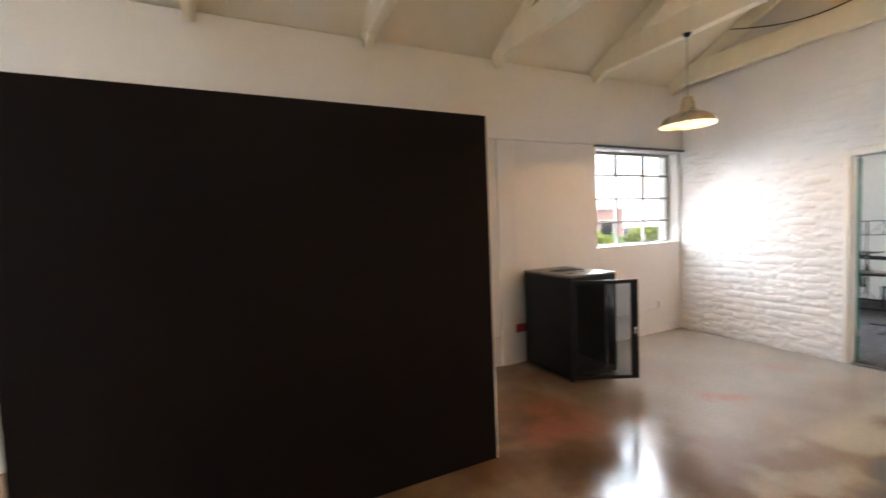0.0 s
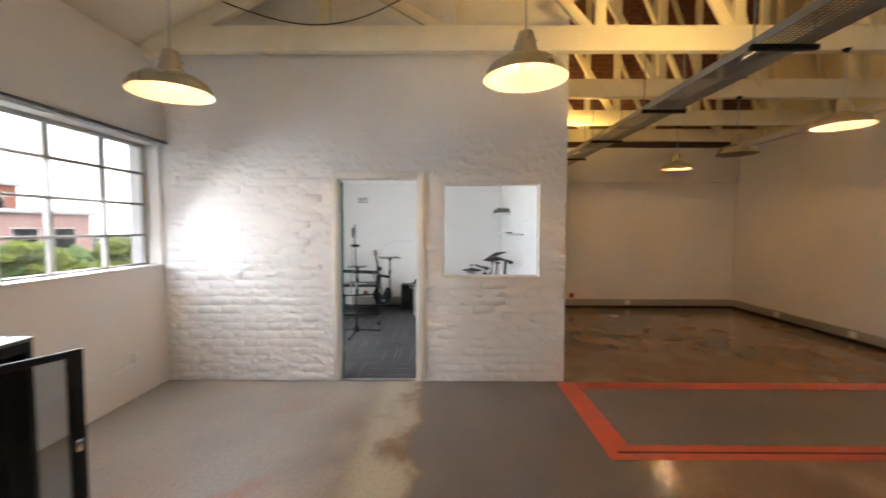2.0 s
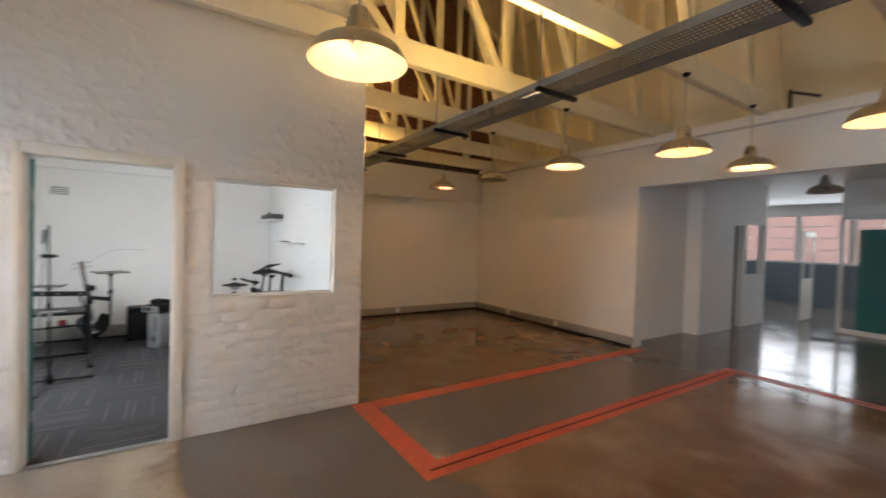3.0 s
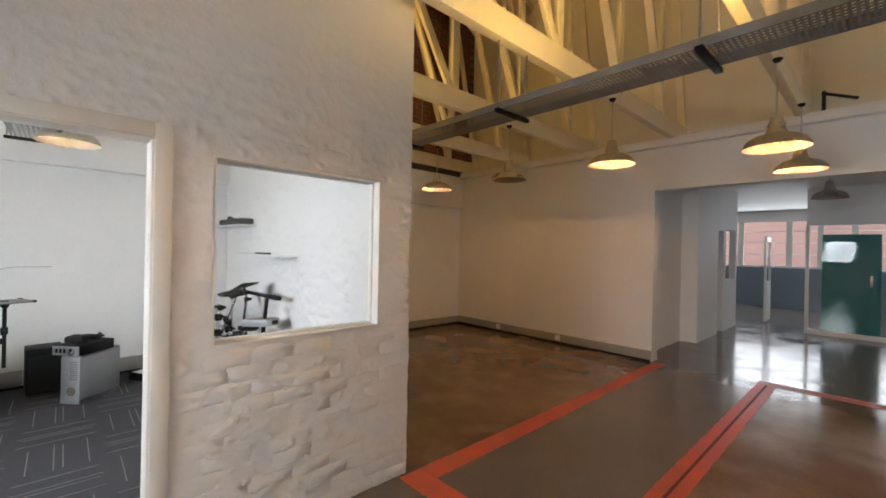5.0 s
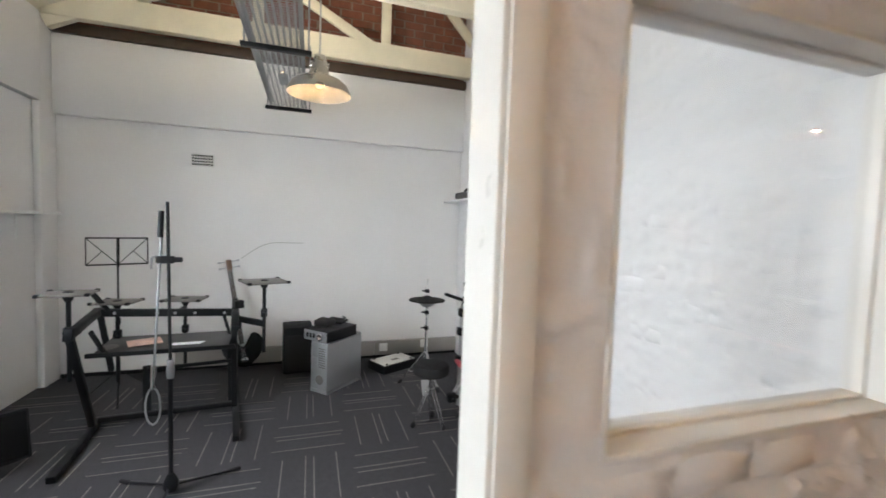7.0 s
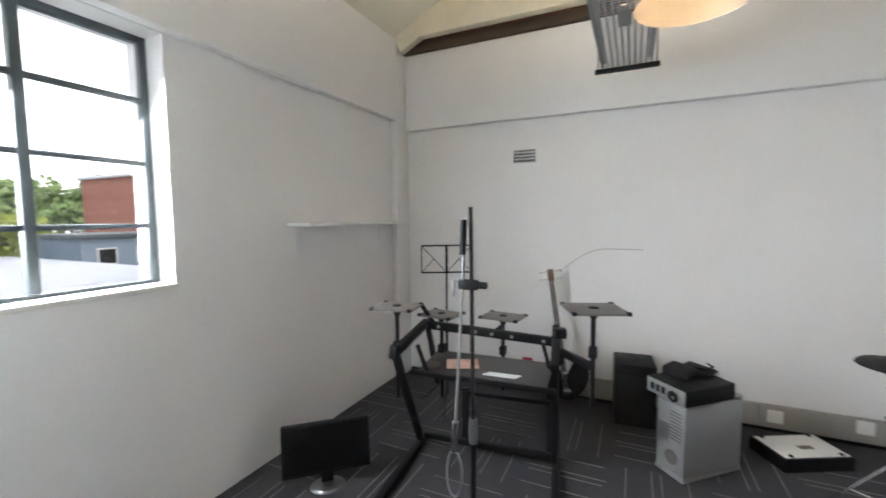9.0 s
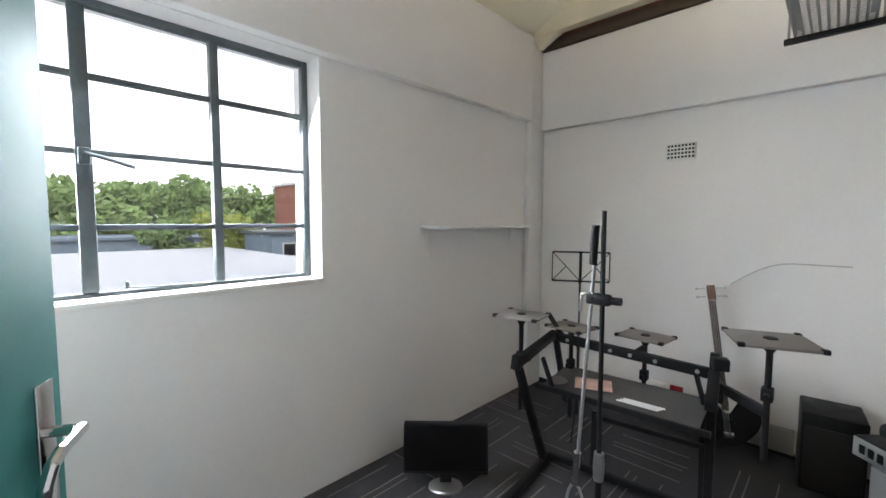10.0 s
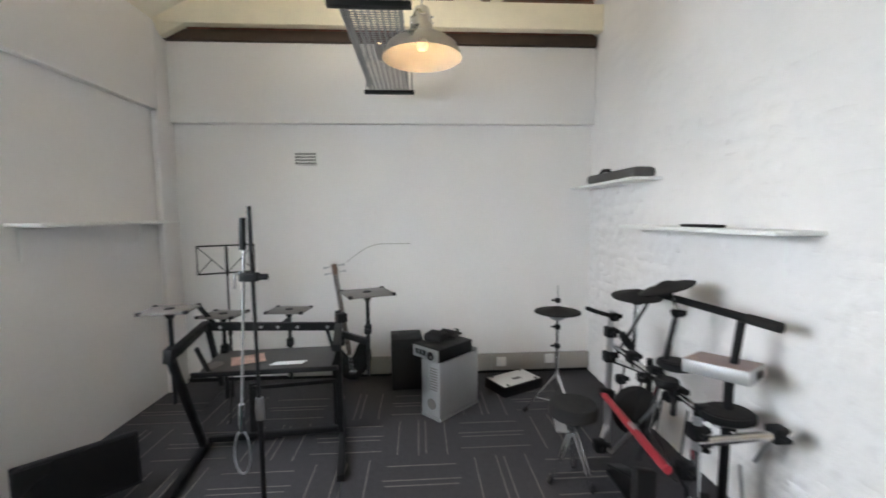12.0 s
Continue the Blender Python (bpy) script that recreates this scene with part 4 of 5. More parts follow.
ms = thing("microphone_stand", "black tripod microphone stand with a folded chrome boom", "microphone stand", pose(7.245, 2.295, 0))
bm = B()
tube(bm, (0, 0, 0.06), (0.0, 0.0, 0.70), 0.012)
part("lower_tube", bm, "black", ms)
bm = B()
tube(bm, (0, 0, 0.70), (0.03, 0.02, 1.61), 0.0085)
part("upper_tube", bm, "black", ms)
bm = B()
lathe(bm, [(0.0, 0.03), (0.03, 0.035), (0.04, 0.06), (0.035, 0.09), (0.016, 0.13), (0.0, 0.131)], 16)
part("hub", bm, "plastic", ms)
bm = B()
lathe(bm, [(0.0, 0.66), (0.017, 0.66), (0.02, 0.70), (0.017, 0.76), (0.0, 0.76)], 14)
part("collar", bm, "alu", ms)
for a in (175, 298, 57):
    bm = B()
    c, s = math.cos(radians(a)), math.sin(radians(a))
    tube(bm, (0.02 * c, 0.02 * s, 0.06), (0.33 * c, 0.33 * s, 0.012), 0.008)
    g = part("leg", bm, "black", ms)
    bm = B()
    tube(bm, (0.30 * c, 0.30 * s, 0.016), (0.36 * c, 0.36 * s, 0.012), 0.012)
    part("rubber_foot", bm, "rubber", g)
bm = B()
tube(bm, (0.02, 0.045, 1.42), (-0.02, 0.072, 0.68), 0.0062)
part("boom", bm, "galv", ms, "thin chrome boom tube")
bm = B()
tube(bm, (0.018, 0.05, 1.42), (0.022, 0.046, 1.56), 0.014)
part("counterweight", bm, "plastic", ms)
bm = B()
box(bm, 0.005, 0.04, -0.015, 0.07, 1.28, 1.32, 0.008)
tube(bm, (0.022, -0.05, 1.30), (0.022, -0.015, 1.30), 0.014)
part("clutch", bm, "plastic", ms)
bm = B()
path(bm, [(0.02, 0.065, 1.32), (0.015, 0.088, 1.31), (0.012, 0.09, 1.25)], 0.006)
part("wing_screw", bm, "alu", ms)
bm = B()
tube(bm, (-0.018, 0.071, 0.74), (-0.022, 0.074, 0.62), 0.014)
part("tip_sleeve", bm, "chrome", ms)
bm = B()
path(bm, [(-0.022 + 0.002 * math.sin(k), 0.075 + 0.035 * math.sin(k / 14 * 2 * math.pi), 0.52 + 0.10 * math.cos(k / 14 * 2 * math.pi)) for k in range(15)], 0.005)
part("wire_loop", bm, "alu", ms)

mu = thing("music_stand", "folding black wire music stand on a tripod", "music stand", pose(8.72, 3.08, 0, 0, 0, -62))
desk = boxes("desk_spine", [(-0.010, 0.010, -0.006, 0.006, 1.11, 1.345)], "black", mu)
for name, (xa, za, xb, zb), w in (("desk_rail", (-0.20, 1.13, 0.20, 1.13), 0.012), ("desk_rail", (-0.20, 1.345, 0.20, 1.345), 0.012), ("desk_side", (-0.20, 1.13, -0.20, 1.345), 0.008), ("desk_side", (0.20, 1.13, 0.20, 1.345), 0.008), ("desk_strut", (-0.20, 1.345, 0, 1.13), 0.006), ("desk_strut", (0.20, 1.345, 0, 1.13), 0.006), ("desk_strut", (-0.20, 1.13, -0.1, 1.24), 0.006), ("desk_strut", (0.20, 1.13, 0.1, 1.24), 0.006)):
    bm = B()
    bar(bm, (xa, 0, za), (xb, 0, zb), w, w, 0.001)
    part(name, bm, "black", desk)
bm = B()
tube(bm, (0, 0.015, 0.12), (0, 0.015, 0.65), 0.010)
tube(bm, (0, 0.015, 0.65), (0, 0.015, 1.15), 0.007)
tube(bm, (0, 0.015, 0.63), (0, 0.015, 0.68), 0.016)
part("pole", bm, "black", mu)
for a in (20, 140, 260):
    bm = B()
    c, s = math.cos(radians(a)), math.sin(radians(a))
    bar(bm, (0, 0.015, 0.25), (0.26 * c, 0.015 + 0.26 * s, 0.012), 0.012, 0.006)
    part("leg", bm, "black", mu)

# bass guitar leaning on the end wall
bg = thing("bass_guitar", "black bass guitar with a maple neck leaning on the wall", "bass guitar", pose(9.10, 2.16, 0.012, -10, 8, 0) @ pose(0, 0, 0, 0, 0, 90))
bm = B()
pts = []
for k in range(48):
    a = 2 * math.pi * k / 48
    r = 0.165 + 0.035 * math.cos(2 * a) + 0.02 * math.sin(3 * a)
    x, z = 0.92 * r * math.cos(a), 0.24 + 1.15 * r * math.sin(a)
    if 0.9 < a < 2.24:
        z -= 0.10 * math.cos((a - math.pi / 2) * 2.3)
    pts.append((x, z))
fv = [bm.verts.new((x, -0.02, z)) for x, z in pts]
f = bm.faces.new(fv)
r = bmesh.ops.extrude_face_region(bm, geom=[f])
bmesh.ops.translate(bm, vec=(0, 0.04, 0), verts=[g for g in r["geom"] if isinstance(g, bmesh.types.BMVert)])
bmesh.ops.bevel(bm, geom=[e for e in bm.edges if abs(e.verts[0].co.y - e.verts[1].co.y) < 1e-5], offset=0.008, segments=2, affect="EDGES")
part("body", bm, "gbody", bg)
boxes("neck", [(-0.020, 0.020, 0.021, 0.045, 0.33, 1.03)], "neck", bg, bevel=0.006)
boxes("fingerboard", [(-0.021, 0.021, 0.0455, 0.052, 0.30, 1.03)], "darkwood_and_shade", bg, "", 0.002)
hd = boxes("headstock", [(-0.026, 0.026, 0.022, 0.04, 1.031, 1.14)], "neck", bg, bevel=0.008)
for z in (1.06, 1.12):
    for s in (-1, 1):
        bm = B()
        tube(bm, (s * 0.035, 0.032, z), (s * 0.075, 0.032, z), 0.005)
        box(bm, s * 0.085 - 0.012, s * 0.085 + 0.012, 0.028, 0.036, z - 0.01, z + 0.01, 0.003)
        part("tuning_peg", bm, "alu", hd)
bm = B()
for k in range(4):
    x = -0.015 + 0.01 * k
    tube(bm, (x, 0.055, 0.14), (x, 0.055, 1.04), 0.0012, 6)
part("strings", bm, "alu", bg)
boxes("pickup", [(-0.04, 0.04, 0.021, 0.032, 0.21, 0.24)], "plastic", bg, bevel=0.003)
boxes("bridge", [(-0.03, 0.03, 0.021, 0.034, 0.12, 0.16)], "chrome", bg, bevel=0.003)

sp = thing("loudspeaker", "black floor loudspeaker box with a cloth front", "loudspeaker", pose(9.14, 1.70, 0, 0, 0, 5))
boxes("cabinet", [(-0.15, 0.15, -0.14, 0.14, 0.012, 0.475)], "plastic", sp, bevel=0.01)
boxes("grille", [(-0.162, -0.151, -0.125, 0.125, 0.03, 0.40)], "rubber", sp, bevel=0.004)
for sy in (-1, 1):
    boxes("foot", [(-0.13, -0.09, sy * 0.1 - 0.02, sy * 0.1 + 0.02, 0, 0.012)], "rubber", sp)

pc = thing("computer_tower", "silver aluminium computer tower on the carpet", "computer", pose(8.54, 1.57, 0.006, 0, 0, -47) @ Matrix.Diagonal((1, 1, 0.94, 1)))
# local x runs back from the front, local y across
boxes("case", [(0.0, 0.46, -0.20, 0.0, 0.03, 0.48)], "pc", pc, bevel=0.012)
boxes("foot", [(0.0, 0.46, -0.20, -0.0, 0.0, 0.008)], "pc", pc, bevel=0.003)
for x0 in (0.0, 0.448):
    boxes("foot_bracket", [(x0, x0 + 0.012, -0.20, 0.0, 0.008, 0.03)], "pc", pc)
boxes("handle", [(0.01, 0.03, -0.20, 0.0, 0.48, 0.505), (0.43, 0.45, -0.20, 0.0, 0.48, 0.505), (0.03, 0.43, -0.20, -0.185, 0.495, 0.505), (0.03, 0.43, -0.015, 0.0, 0.495, 0.505)], "pc", pc, bevel=0.003)
boxes("drive_door", [(-0.004, 0.0, -0.09, -0.02, 0.22, 0.34)], "alu", pc, bevel=0.001)
bm = B()
lathe(bm, [(0.0, 0.0), (0.045, 0.0), (0.045, 0.004), (0.03, 0.006), (0.0, 0.006)], 24, Matrix.Translation((-0.001, -0.115, 0.13)) @ pose(0, 0, 0, 0, -90, 0))
part("fan_grille", bm, "tray", pc, "round dark fan grille")
bm = B()
for k in range(9):
    box(bm, -0.003, -0.0005, -0.18, -0.10, 0.25 + k * 0.022, 0.258 + k * 0.022)
part("perforation", bm, "tray", pc)
pj = thing("projector", "grey data projector lying on the computer tower", "projector", pose(8.545, 1.60, 0.482, 0, 0, -47))
boxes("body", [(-0.02, 0.36, -0.26, 0.02, 0.0, 0.10)], "plastic", pj, bevel=0.01)
fr_ = boxes("front_panel", [(-0.026, -0.0201, -0.255, 0.015, 0.006, 0.094)], "pc", pj, "silver front panel", 0.002)
bm = B()
lathe(bm, [(0.0, 0.0), (0.035, 0.0), (0.035, 0.018), (0.026, 0.02), (0.0, 0.012)], 24, Matrix.Translation((-0.0265, -0.19, 0.05)) @ pose(0, 0, 0, 0, -90, 0))
part("lens", bm, "chrome", pj)
for y in (-0.03, -0.07, -0.11):
    boxes("port", [(-0.03, -0.0265, y - 0.012, y + 0.012, 0.03, 0.07)], "plastic", pj)
bx = thing("equipment_bag", "crumpled black bag and cable on top of the projector", "bag", pose(8.655, 1.42, 0.583, 0, 0, -30))
bm = B()
box(bm, -0.13, 0.02, -0.08, 0.08, 0, 0.06, 0.02)
box(bm, 0.02, 0.17, -0.13, 0.05, 0.0, 0.028, 0.012)
for v in bm.verts:
    v.co += Vector((0, 0, 0.012 * noise.noise(v.co * 12) if v.co.z > 0.01 else 0))
part("bag", bm, "rubber", bx)
bm = B()
path(bm, [(0.0, -0.03, 0.05), (0.08, -0.09, 0.035), (0.16, -0.1, 0.032), (0.2, -0.05, 0.032)], 0.006)
part("cable", bm, "plastic", bx)

fb = thing("upturned_drawer_unit", "flat black equipment case with a pale metal top on the carpet", "equipment case", pose(8.99, 0.73, 0.006, 0, 0, 27))
boxes("body", [(-0.14, 0.14, -0.22, 0.22, 0.0, 0.085)], "plastic", fb, bevel=0.005)
boxes("top_plate", [(-0.125, 0.125, -0.205, 0.205, 0.0855, 0.088)], "socket", fb, "dirty pale top plate", 0.001)
for x, y in ((-0.11, -0.16), (0.11, -0.16), (-0.11, 0.16), (0.11, 0.16)):
    bm = B()
    tube(bm, (x, y, 0.088), (x, y, 0.096), 0.012)
    part("rubber_foot", bm, "rubber", fb)
boxes("label", [(-0.04, 0.0, -0.06, 0.03, 0.0885, 0.0895)], "tray", fb, "grey printed label")

mo = thing("computer_monitor", "black flat computer monitor standing on the carpet", "monitor", pose(7.54, 3.32, 0.006, 0, 0, -47))
bm = B()
box(bm, -0.25, 0.25, -0.02, 0.03, 0.08, 0.37, 0.006)
part("casing", bm, "plastic", mo, "", pose(0, 0, 0, -8, 0, 0))
bm = B()
box(bm, -0.236, 0.236, -0.0225, -0.0202, 0.10, 0.356)
part("screen", bm, "screen", mo, "", pose(0, 0, 0, -8, 0, 0))
boxes("neck", [(-0.035, 0.035, 0.02, 0.045, 0.01, 0.2)], "plastic", mo, bevel=0.004)
bm = B()
lathe(bm, [(0.0, 0.0), (0.10, 0.0), (0.10, 0.008), (0.09, 0.014), (0.0, 0.014)], 28)
for v in bm.verts:
    v.co.y *= 0.8
part("base", bm, "alu", mo, "silver oval base")

# electronic drum kit
dk = thing("electronic_drum_kit", "black electronic drum kit on a chrome and red rack", "drum kit")


def dtube(name, p, q, r=0.019, mat="black", parent=None, label=""):
    bm = B()
    tube(bm, p, q, r, 14)
    return part(name, bm, mat, parent or dk, label)


def dclamp(p, s=0.034):
    bm = B()
    box(bm, p[0] - s, p[0] + s, p[1] - s, p[1] + s, p[2] - s, p[2] + s, 0.01)
    tube(bm, (p[0] - s - 0.03, p[1], p[2]), (p[0] + s + 0.02, p[1], p[2]), 0.011)
    tube(bm, (p[0], p[1] - s - 0.025, p[2]), (p[0], p[1] + s, p[2]), 0.015)
    part("clamp", bm, "plastic", dk)


def dpad(c, r, tilt=(0, 0), rz=0, rim=True):
    t = part("drum_pad", (lambda q: (lathe(q, [(0.0, -0.03), (r * 0.75, -0.03), (r, -0.012), (r, 0.008), (r * 0.94, 0.016), (0.0, 0.018)], 32), q)[1])(B()), "plastic", dk, "", pose(*c, *tilt, rz))
    bm = B()
    lathe(bm, [(0.0, 0.0185), (r * 0.88, 0.0185), (r * 0.86, 0.022), (0.0, 0.0225)], 32)
    part("playing_surface", bm, "rubber", t)
    return t


for p, q, r, mt in (((7.95, 0.36, 0.0), (7.97, 0.34, 0.80), 0.021, "alu"), ((7.97, 0.34, 0.80), (7.98, 0.33, 0.94), 0.017, "chrome"), ((7.10, 0.36, 0.0), (7.10, 0.36, 0.66), 0.021, "alu"), ((7.10, 0.36, 0.30), (7.10, 0.36, 0.52), 0.022, "chrome"), ((8.0, 0.05, 0.0), (8.0, 0.05, 0.6), 0.02, "black"), ((7.24, 0.12, 0.0), (7.20, 0.14, 0.8), 0.021, "black")):
    dtube("rack_post", p, q, r, mt)
dtube("red_rack_bar", (7.93, 0.39, 0.395), (7.08, 0.50, 0.44), 0.021, "red", label="red anodised rack bar")
dtube("white_sleeve", (7.50, 0.443, 0.419), (7.42, 0.453, 0.423), 0.0225, "alu")
dtube("rack_bar", (7.98, 0.30, 0.70), (7.15, 0.22, 0.60), 0.019, "chrome")
dtube("rack_bar", (7.10, 0.36, 0.55), (7.0, 0.02, 0.63), 0.021, "chrome")
dtube("rack_bar", (7.95, 0.36, 0.18), (7.74, 0.5, 0.16), 0.021, "chrome")
dtube("rack_bar", (7.97, 0.34, 0.62), (8.0, 0.05, 0.5), 0.019, "chrome")
for p in ((7.97, 0.34, 0.80), (7.95, 0.37, 0.40), (7.96, 0.35, 0.64), (7.10, 0.36, 0.60), (7.11, 0.40, 0.42), (7.02, 0.06, 0.62), (7.62, 0.25, 0.66), (7.42, 0.24, 0.63), (7.80, 0.28, 0.69), (7.25, 0.22, 0.61), (7.74, 0.5, 0.17), (7.12, 0.34, 0.28)):
    dclamp(p)
for p in ((7.70, 0.27, 0.60), (7.55, 0.20, 0.55), (7.88, 0.31, 0.52), (7.97, 0.32, 0.90), (7.10, 0.37, 0.20), (7.22, 0.13, 0.56), (7.16, 0.30, 0.50)):
    dclamp(p, 0.027)
for p, q in (((7.97, 0.32, 0.90), (7.90, 0.46, 0.95)), ((7.90, 0.46, 0.95), (7.97, 0.50, 0.96)), ((7.70, 0.27, 0.60), (7.55, 0.36, 0.68)), ((7.45, 0.24, 0.62), (7.30, 0.34, 0.58))):
    dtube("pad_arm", p, q, 0.014, "plastic")
dpad((7.56, 0.16, 0.73), 0.10, (3, 4))
dpad((7.90, 0.26, 0.76), 0.065, (50, -20))
dpad((7.19, 0.15, 0.625), 0.115, (-2, 3))
dpad((7.42, 0.30, 0.69), 0.06, (4, 4))
# kick pad and pedal
bm = B()
lathe(bm, [(0.0, -0.03), (0.14, -0.03), (0.15, 0.0), (0.13, 0.025), (0.0, 0.03)], 28, pose(7.82, 0.24, 0.34, 0, -80, 0))
part("kick_pad", bm, "rubber", dk)
bm = B()
box(bm, 7.42, 7.72, 0.37, 0.47, 0.01, 0.03, 0.004)
bar(bm, (7.72, 0.42, 0.06), (7.45, 0.42, 0.16), 0.08, 0.012)
part("kick_pedal", bm, "plastic", dk)
bm = B()
bar(bm, (7.06, 0.62, 0.0), (7.16, 0.56, 0.40), 0.10, 0.05, 0.01)
part("pedal_post", bm, "plastic", dk)


def cymbal(c, r, rot, name="cymbal_pad"):
    t = part(name, (lambda q: (lathe(q, [(0.0, 0.02), (0.03, 0.018), (0.045, 0.008), (r * 0.9, -0.012), (r, -0.018), (r * 0.98, -0.026), (0.045, -0.006), (0.0, -0.004)], 36), q)[1])(B()), "rubber", dk, "", pose(*c, *rot))
    return t


cymbal((7.86, 0.23, 1.075), 0.15, (-3, -4, 0))
cymbal((7.62, 0.20, 1.165), 0.15, (-16, 8, 0))
dtube("boom_arm", (7.72, 0.20, 1.10), (7.04, 0.05, 1.075), 0.02, "plastic")
dtube("boom_sleeve", (7.18, 0.081, 1.0802), (7.04, 0.05, 1.075), 0.024, "rubber")
dtube("cymbal_post", (7.86, 0.24, 0.60), (7.86, 0.23, 1.06), 0.013, "chrome")
dtube("cymbal_post", (7.84, 0.20, 0.0), (7.50, 0.20, 1.04), 0.018, "chrome")
dtube("cymbal_rod", (7.50, 0.20, 1.04), (7.60, 0.20, 1.16), 0.010, "chrome")
dclamp((7.51, 0.20, 1.03), 0.022)
dclamp((7.86, 0.235, 1.02), 0.02)
dtube("cymbal_boom", (7.95, 0.30, 0.66), (7.74, 0.22, 1.05), 0.011, "chrome")
dtube("cymbal_post", (7.21, 0.14, 0.66), (7.17, 0.12, 1.07), 0.018, "black")
for p, q in (((7.6, 0.22, 0.5), (7.9, 0.35, 0.02)), ((7.05, 0.03, 0.62), (7.25, -0.05, 0.35)), ((7.30, -0.02, 0.3), (7.1, 0.1, 0.02))):
    dtube("strut", p, q, 0.009, "alu")
md = boxes("sound_module", [(-0.14, 0.14, -0.10, 0.10, 0.0, 0.065)], "pc", dk, "grey sound module box", 0.006, pose(7.23, 0.15, 0.80, 2, 3, 32))
boxes("module_top", [(-0.135, 0.135, -0.095, 0.095, 0.0655, 0.068)], "dusttop", md, "reddish dusty top", 0.001)
boxes("display", [(-0.1405, -0.144, -0.06, 0.02, 0.015, 0.05)], "screen", md)
bm = B()
for k in range(4):
    x0, y0 = 7.85 - 0.2 * k, 0.3
    path(bm, [(x0, y0, 0.62), (x0 - 0.03, y0 + 0.05, 0.4), (x0 - 0.1, y0 - 0.02, 0.25), (x0 - 0.12, y0 - 0.1, 0.1), (x0 - 0.05, 0.1, 0.015)], 0.005, 6)
part("cables", bm, "plastic", dk)

hh = thing("hi_hat_stand", "black hi-hat pad on a chrome tripod stand", "hi-hat", pose(8.46, 0.52, 0.006))
bm = B()
tube(bm, (0, 0, 0.05), (0, 0, 0.55), 0.013)
tube(bm, (0, 0, 0.55), (0, 0, 0.80), 0.010)
tube(bm, (0, 0, 0.80), (0, 0, 1.02), 0.004)
part("pole", bm, "chrome", hh)
bm = B()
lathe(bm, [(0.0, 0.86), (0.03, 0.855), (0.05, 0.842), (0.17, 0.82), (0.175, 0.812), (0.05, 0.805), (0.0, 0.80)], 40)
part("hi_hat_pad", bm, "rubber", hh)
bm = B()
lathe(bm, [(0.0, 0.74), (0.05, 0.76), (0.085, 0.785), (0.088, 0.80), (0.0, 0.80)], 28)
part("lower_cup", bm, "alu", hh)
for z in (0.70, 0.55, 0.905):
    bm = B()
    box(bm, -0.02, 0.02, -0.018, 0.018, z - 0.02, z + 0.015, 0.004)
    tube(bm, (0, 0, z), (0, 0.05, z), 0.008)
    part("wing_nut", bm, "plastic", hh)
for a in (75, 195, 315):
    c, s = math.cos(radians(a)), math.sin(radians(a))
    bm = B()
    bar(bm, (0.0, 0.0, 0.33), (0.24 * c, 0.24 * s, 0.02), 0.022, 0.006)
    bar(bm, (0.0, 0.0, 0.10), (0.16 * c, 0.16 * s, 0.125), 0.016, 0.005)
    g = part("leg", bm, "chrome", hh)
    bm = B()
    tube(bm, (0.22 * c, 0.22 * s, 0.035), (0.25 * c, 0.25 * s, 0.008), 0.015)
    part("rubber_foot", bm, "rubber", g)
bm = B()
bar(bm, (-0.02, 0, 0.04), (-0.30, 0.06, 0.02), 0.08, 0.012)
part("pedal", bm, "alu", hh)

st = thing("drum_stool", "round black padded drum stool on chrome legs", "stool", pose(7.66, 0.70, 0.006))
bm = B()
lathe(bm, [(0.0, 0.40), (0.125, 0.40), (0.14, 0.415), (0.14, 0.455), (0.128, 0.475), (0.07, 0.482), (0.0, 0.483)], 40)
part("seat", bm, "rubber", st)
bm = B()
tube(bm, (0, 0, 0.10), (0, 0, 0.40), 0.014)
box(bm, -0.05, 0.05, -0.05, 0.05, 0.375, 0.399, 0.006)
part("post", bm, "chrome", st)
for a in (95, 215, 335):
    c, s = math.cos(radians(a)), math.sin(radians(a))
    for k in (-1, 1):
        bm = B()
        ox, oy = -s * 0.016 * k, c * 0.016 * k
        bar(bm, (0.015 * c + ox, 0.015 * s + oy, 0.30), (0.13 * c + ox, 0.13 * s + oy, 0.02), 0.006, 0.018)
        part("leg", bm, "chrome", st)
    bm = B()
    tube(bm, (0.12 * c, 0.12 * s, 0.035), (0.145 * c, 0.145 * s, 0.008), 0.018)
    part("rubber_foot", bm, "rubber", st)

# ---- outside ----
ground = tagged(boxes("ground", [(-400, 400, -400, 900, -5.2, -5.0)], "asphalt"), "dark ground outside the building", "ground", kind="structure")
M["skyglow"] = glow("overcast_sky", (0.97, 0.985, 1.0), 1.1)
for nm, y in (("backdrop_north", 220.0), ("backdrop_south", -90.0)):
    tagged(boxes(nm, [(-420, 420, y, y + 1, -5.0, 190)], "skyglow"), "plain bright overcast sky", "sky", kind="structure")


def block(name, label, x0, x1, y0, y1, z1, wall_mat, roof_mat, wins=()):
    t = thing(name, label, "building", pose(0, 0, 0))
    boxes("wall", [(x0, x1, y0, y1, -5, z1)], wall_mat, t)
    boxes("roof", [(x0 - 0.4, x1 + 0.4, y0 - 0.4, y1 + 0.4, z1 + 0.004, z1 + 0.3)], roof_mat, t, bevel=0.03)
    for x, z, w, h in wins:
        wn_ = boxes("window", [(x, x + w, y0 - 0.06, y0 - 0.01, z, z + h)], "jamb", t)
        boxes("pane", [(x + 0.08, x + w - 0.08, y0 - 0.08, y0 - 0.061, z + 0.08, z + h - 0.08)], "screen", wn_)
    return t


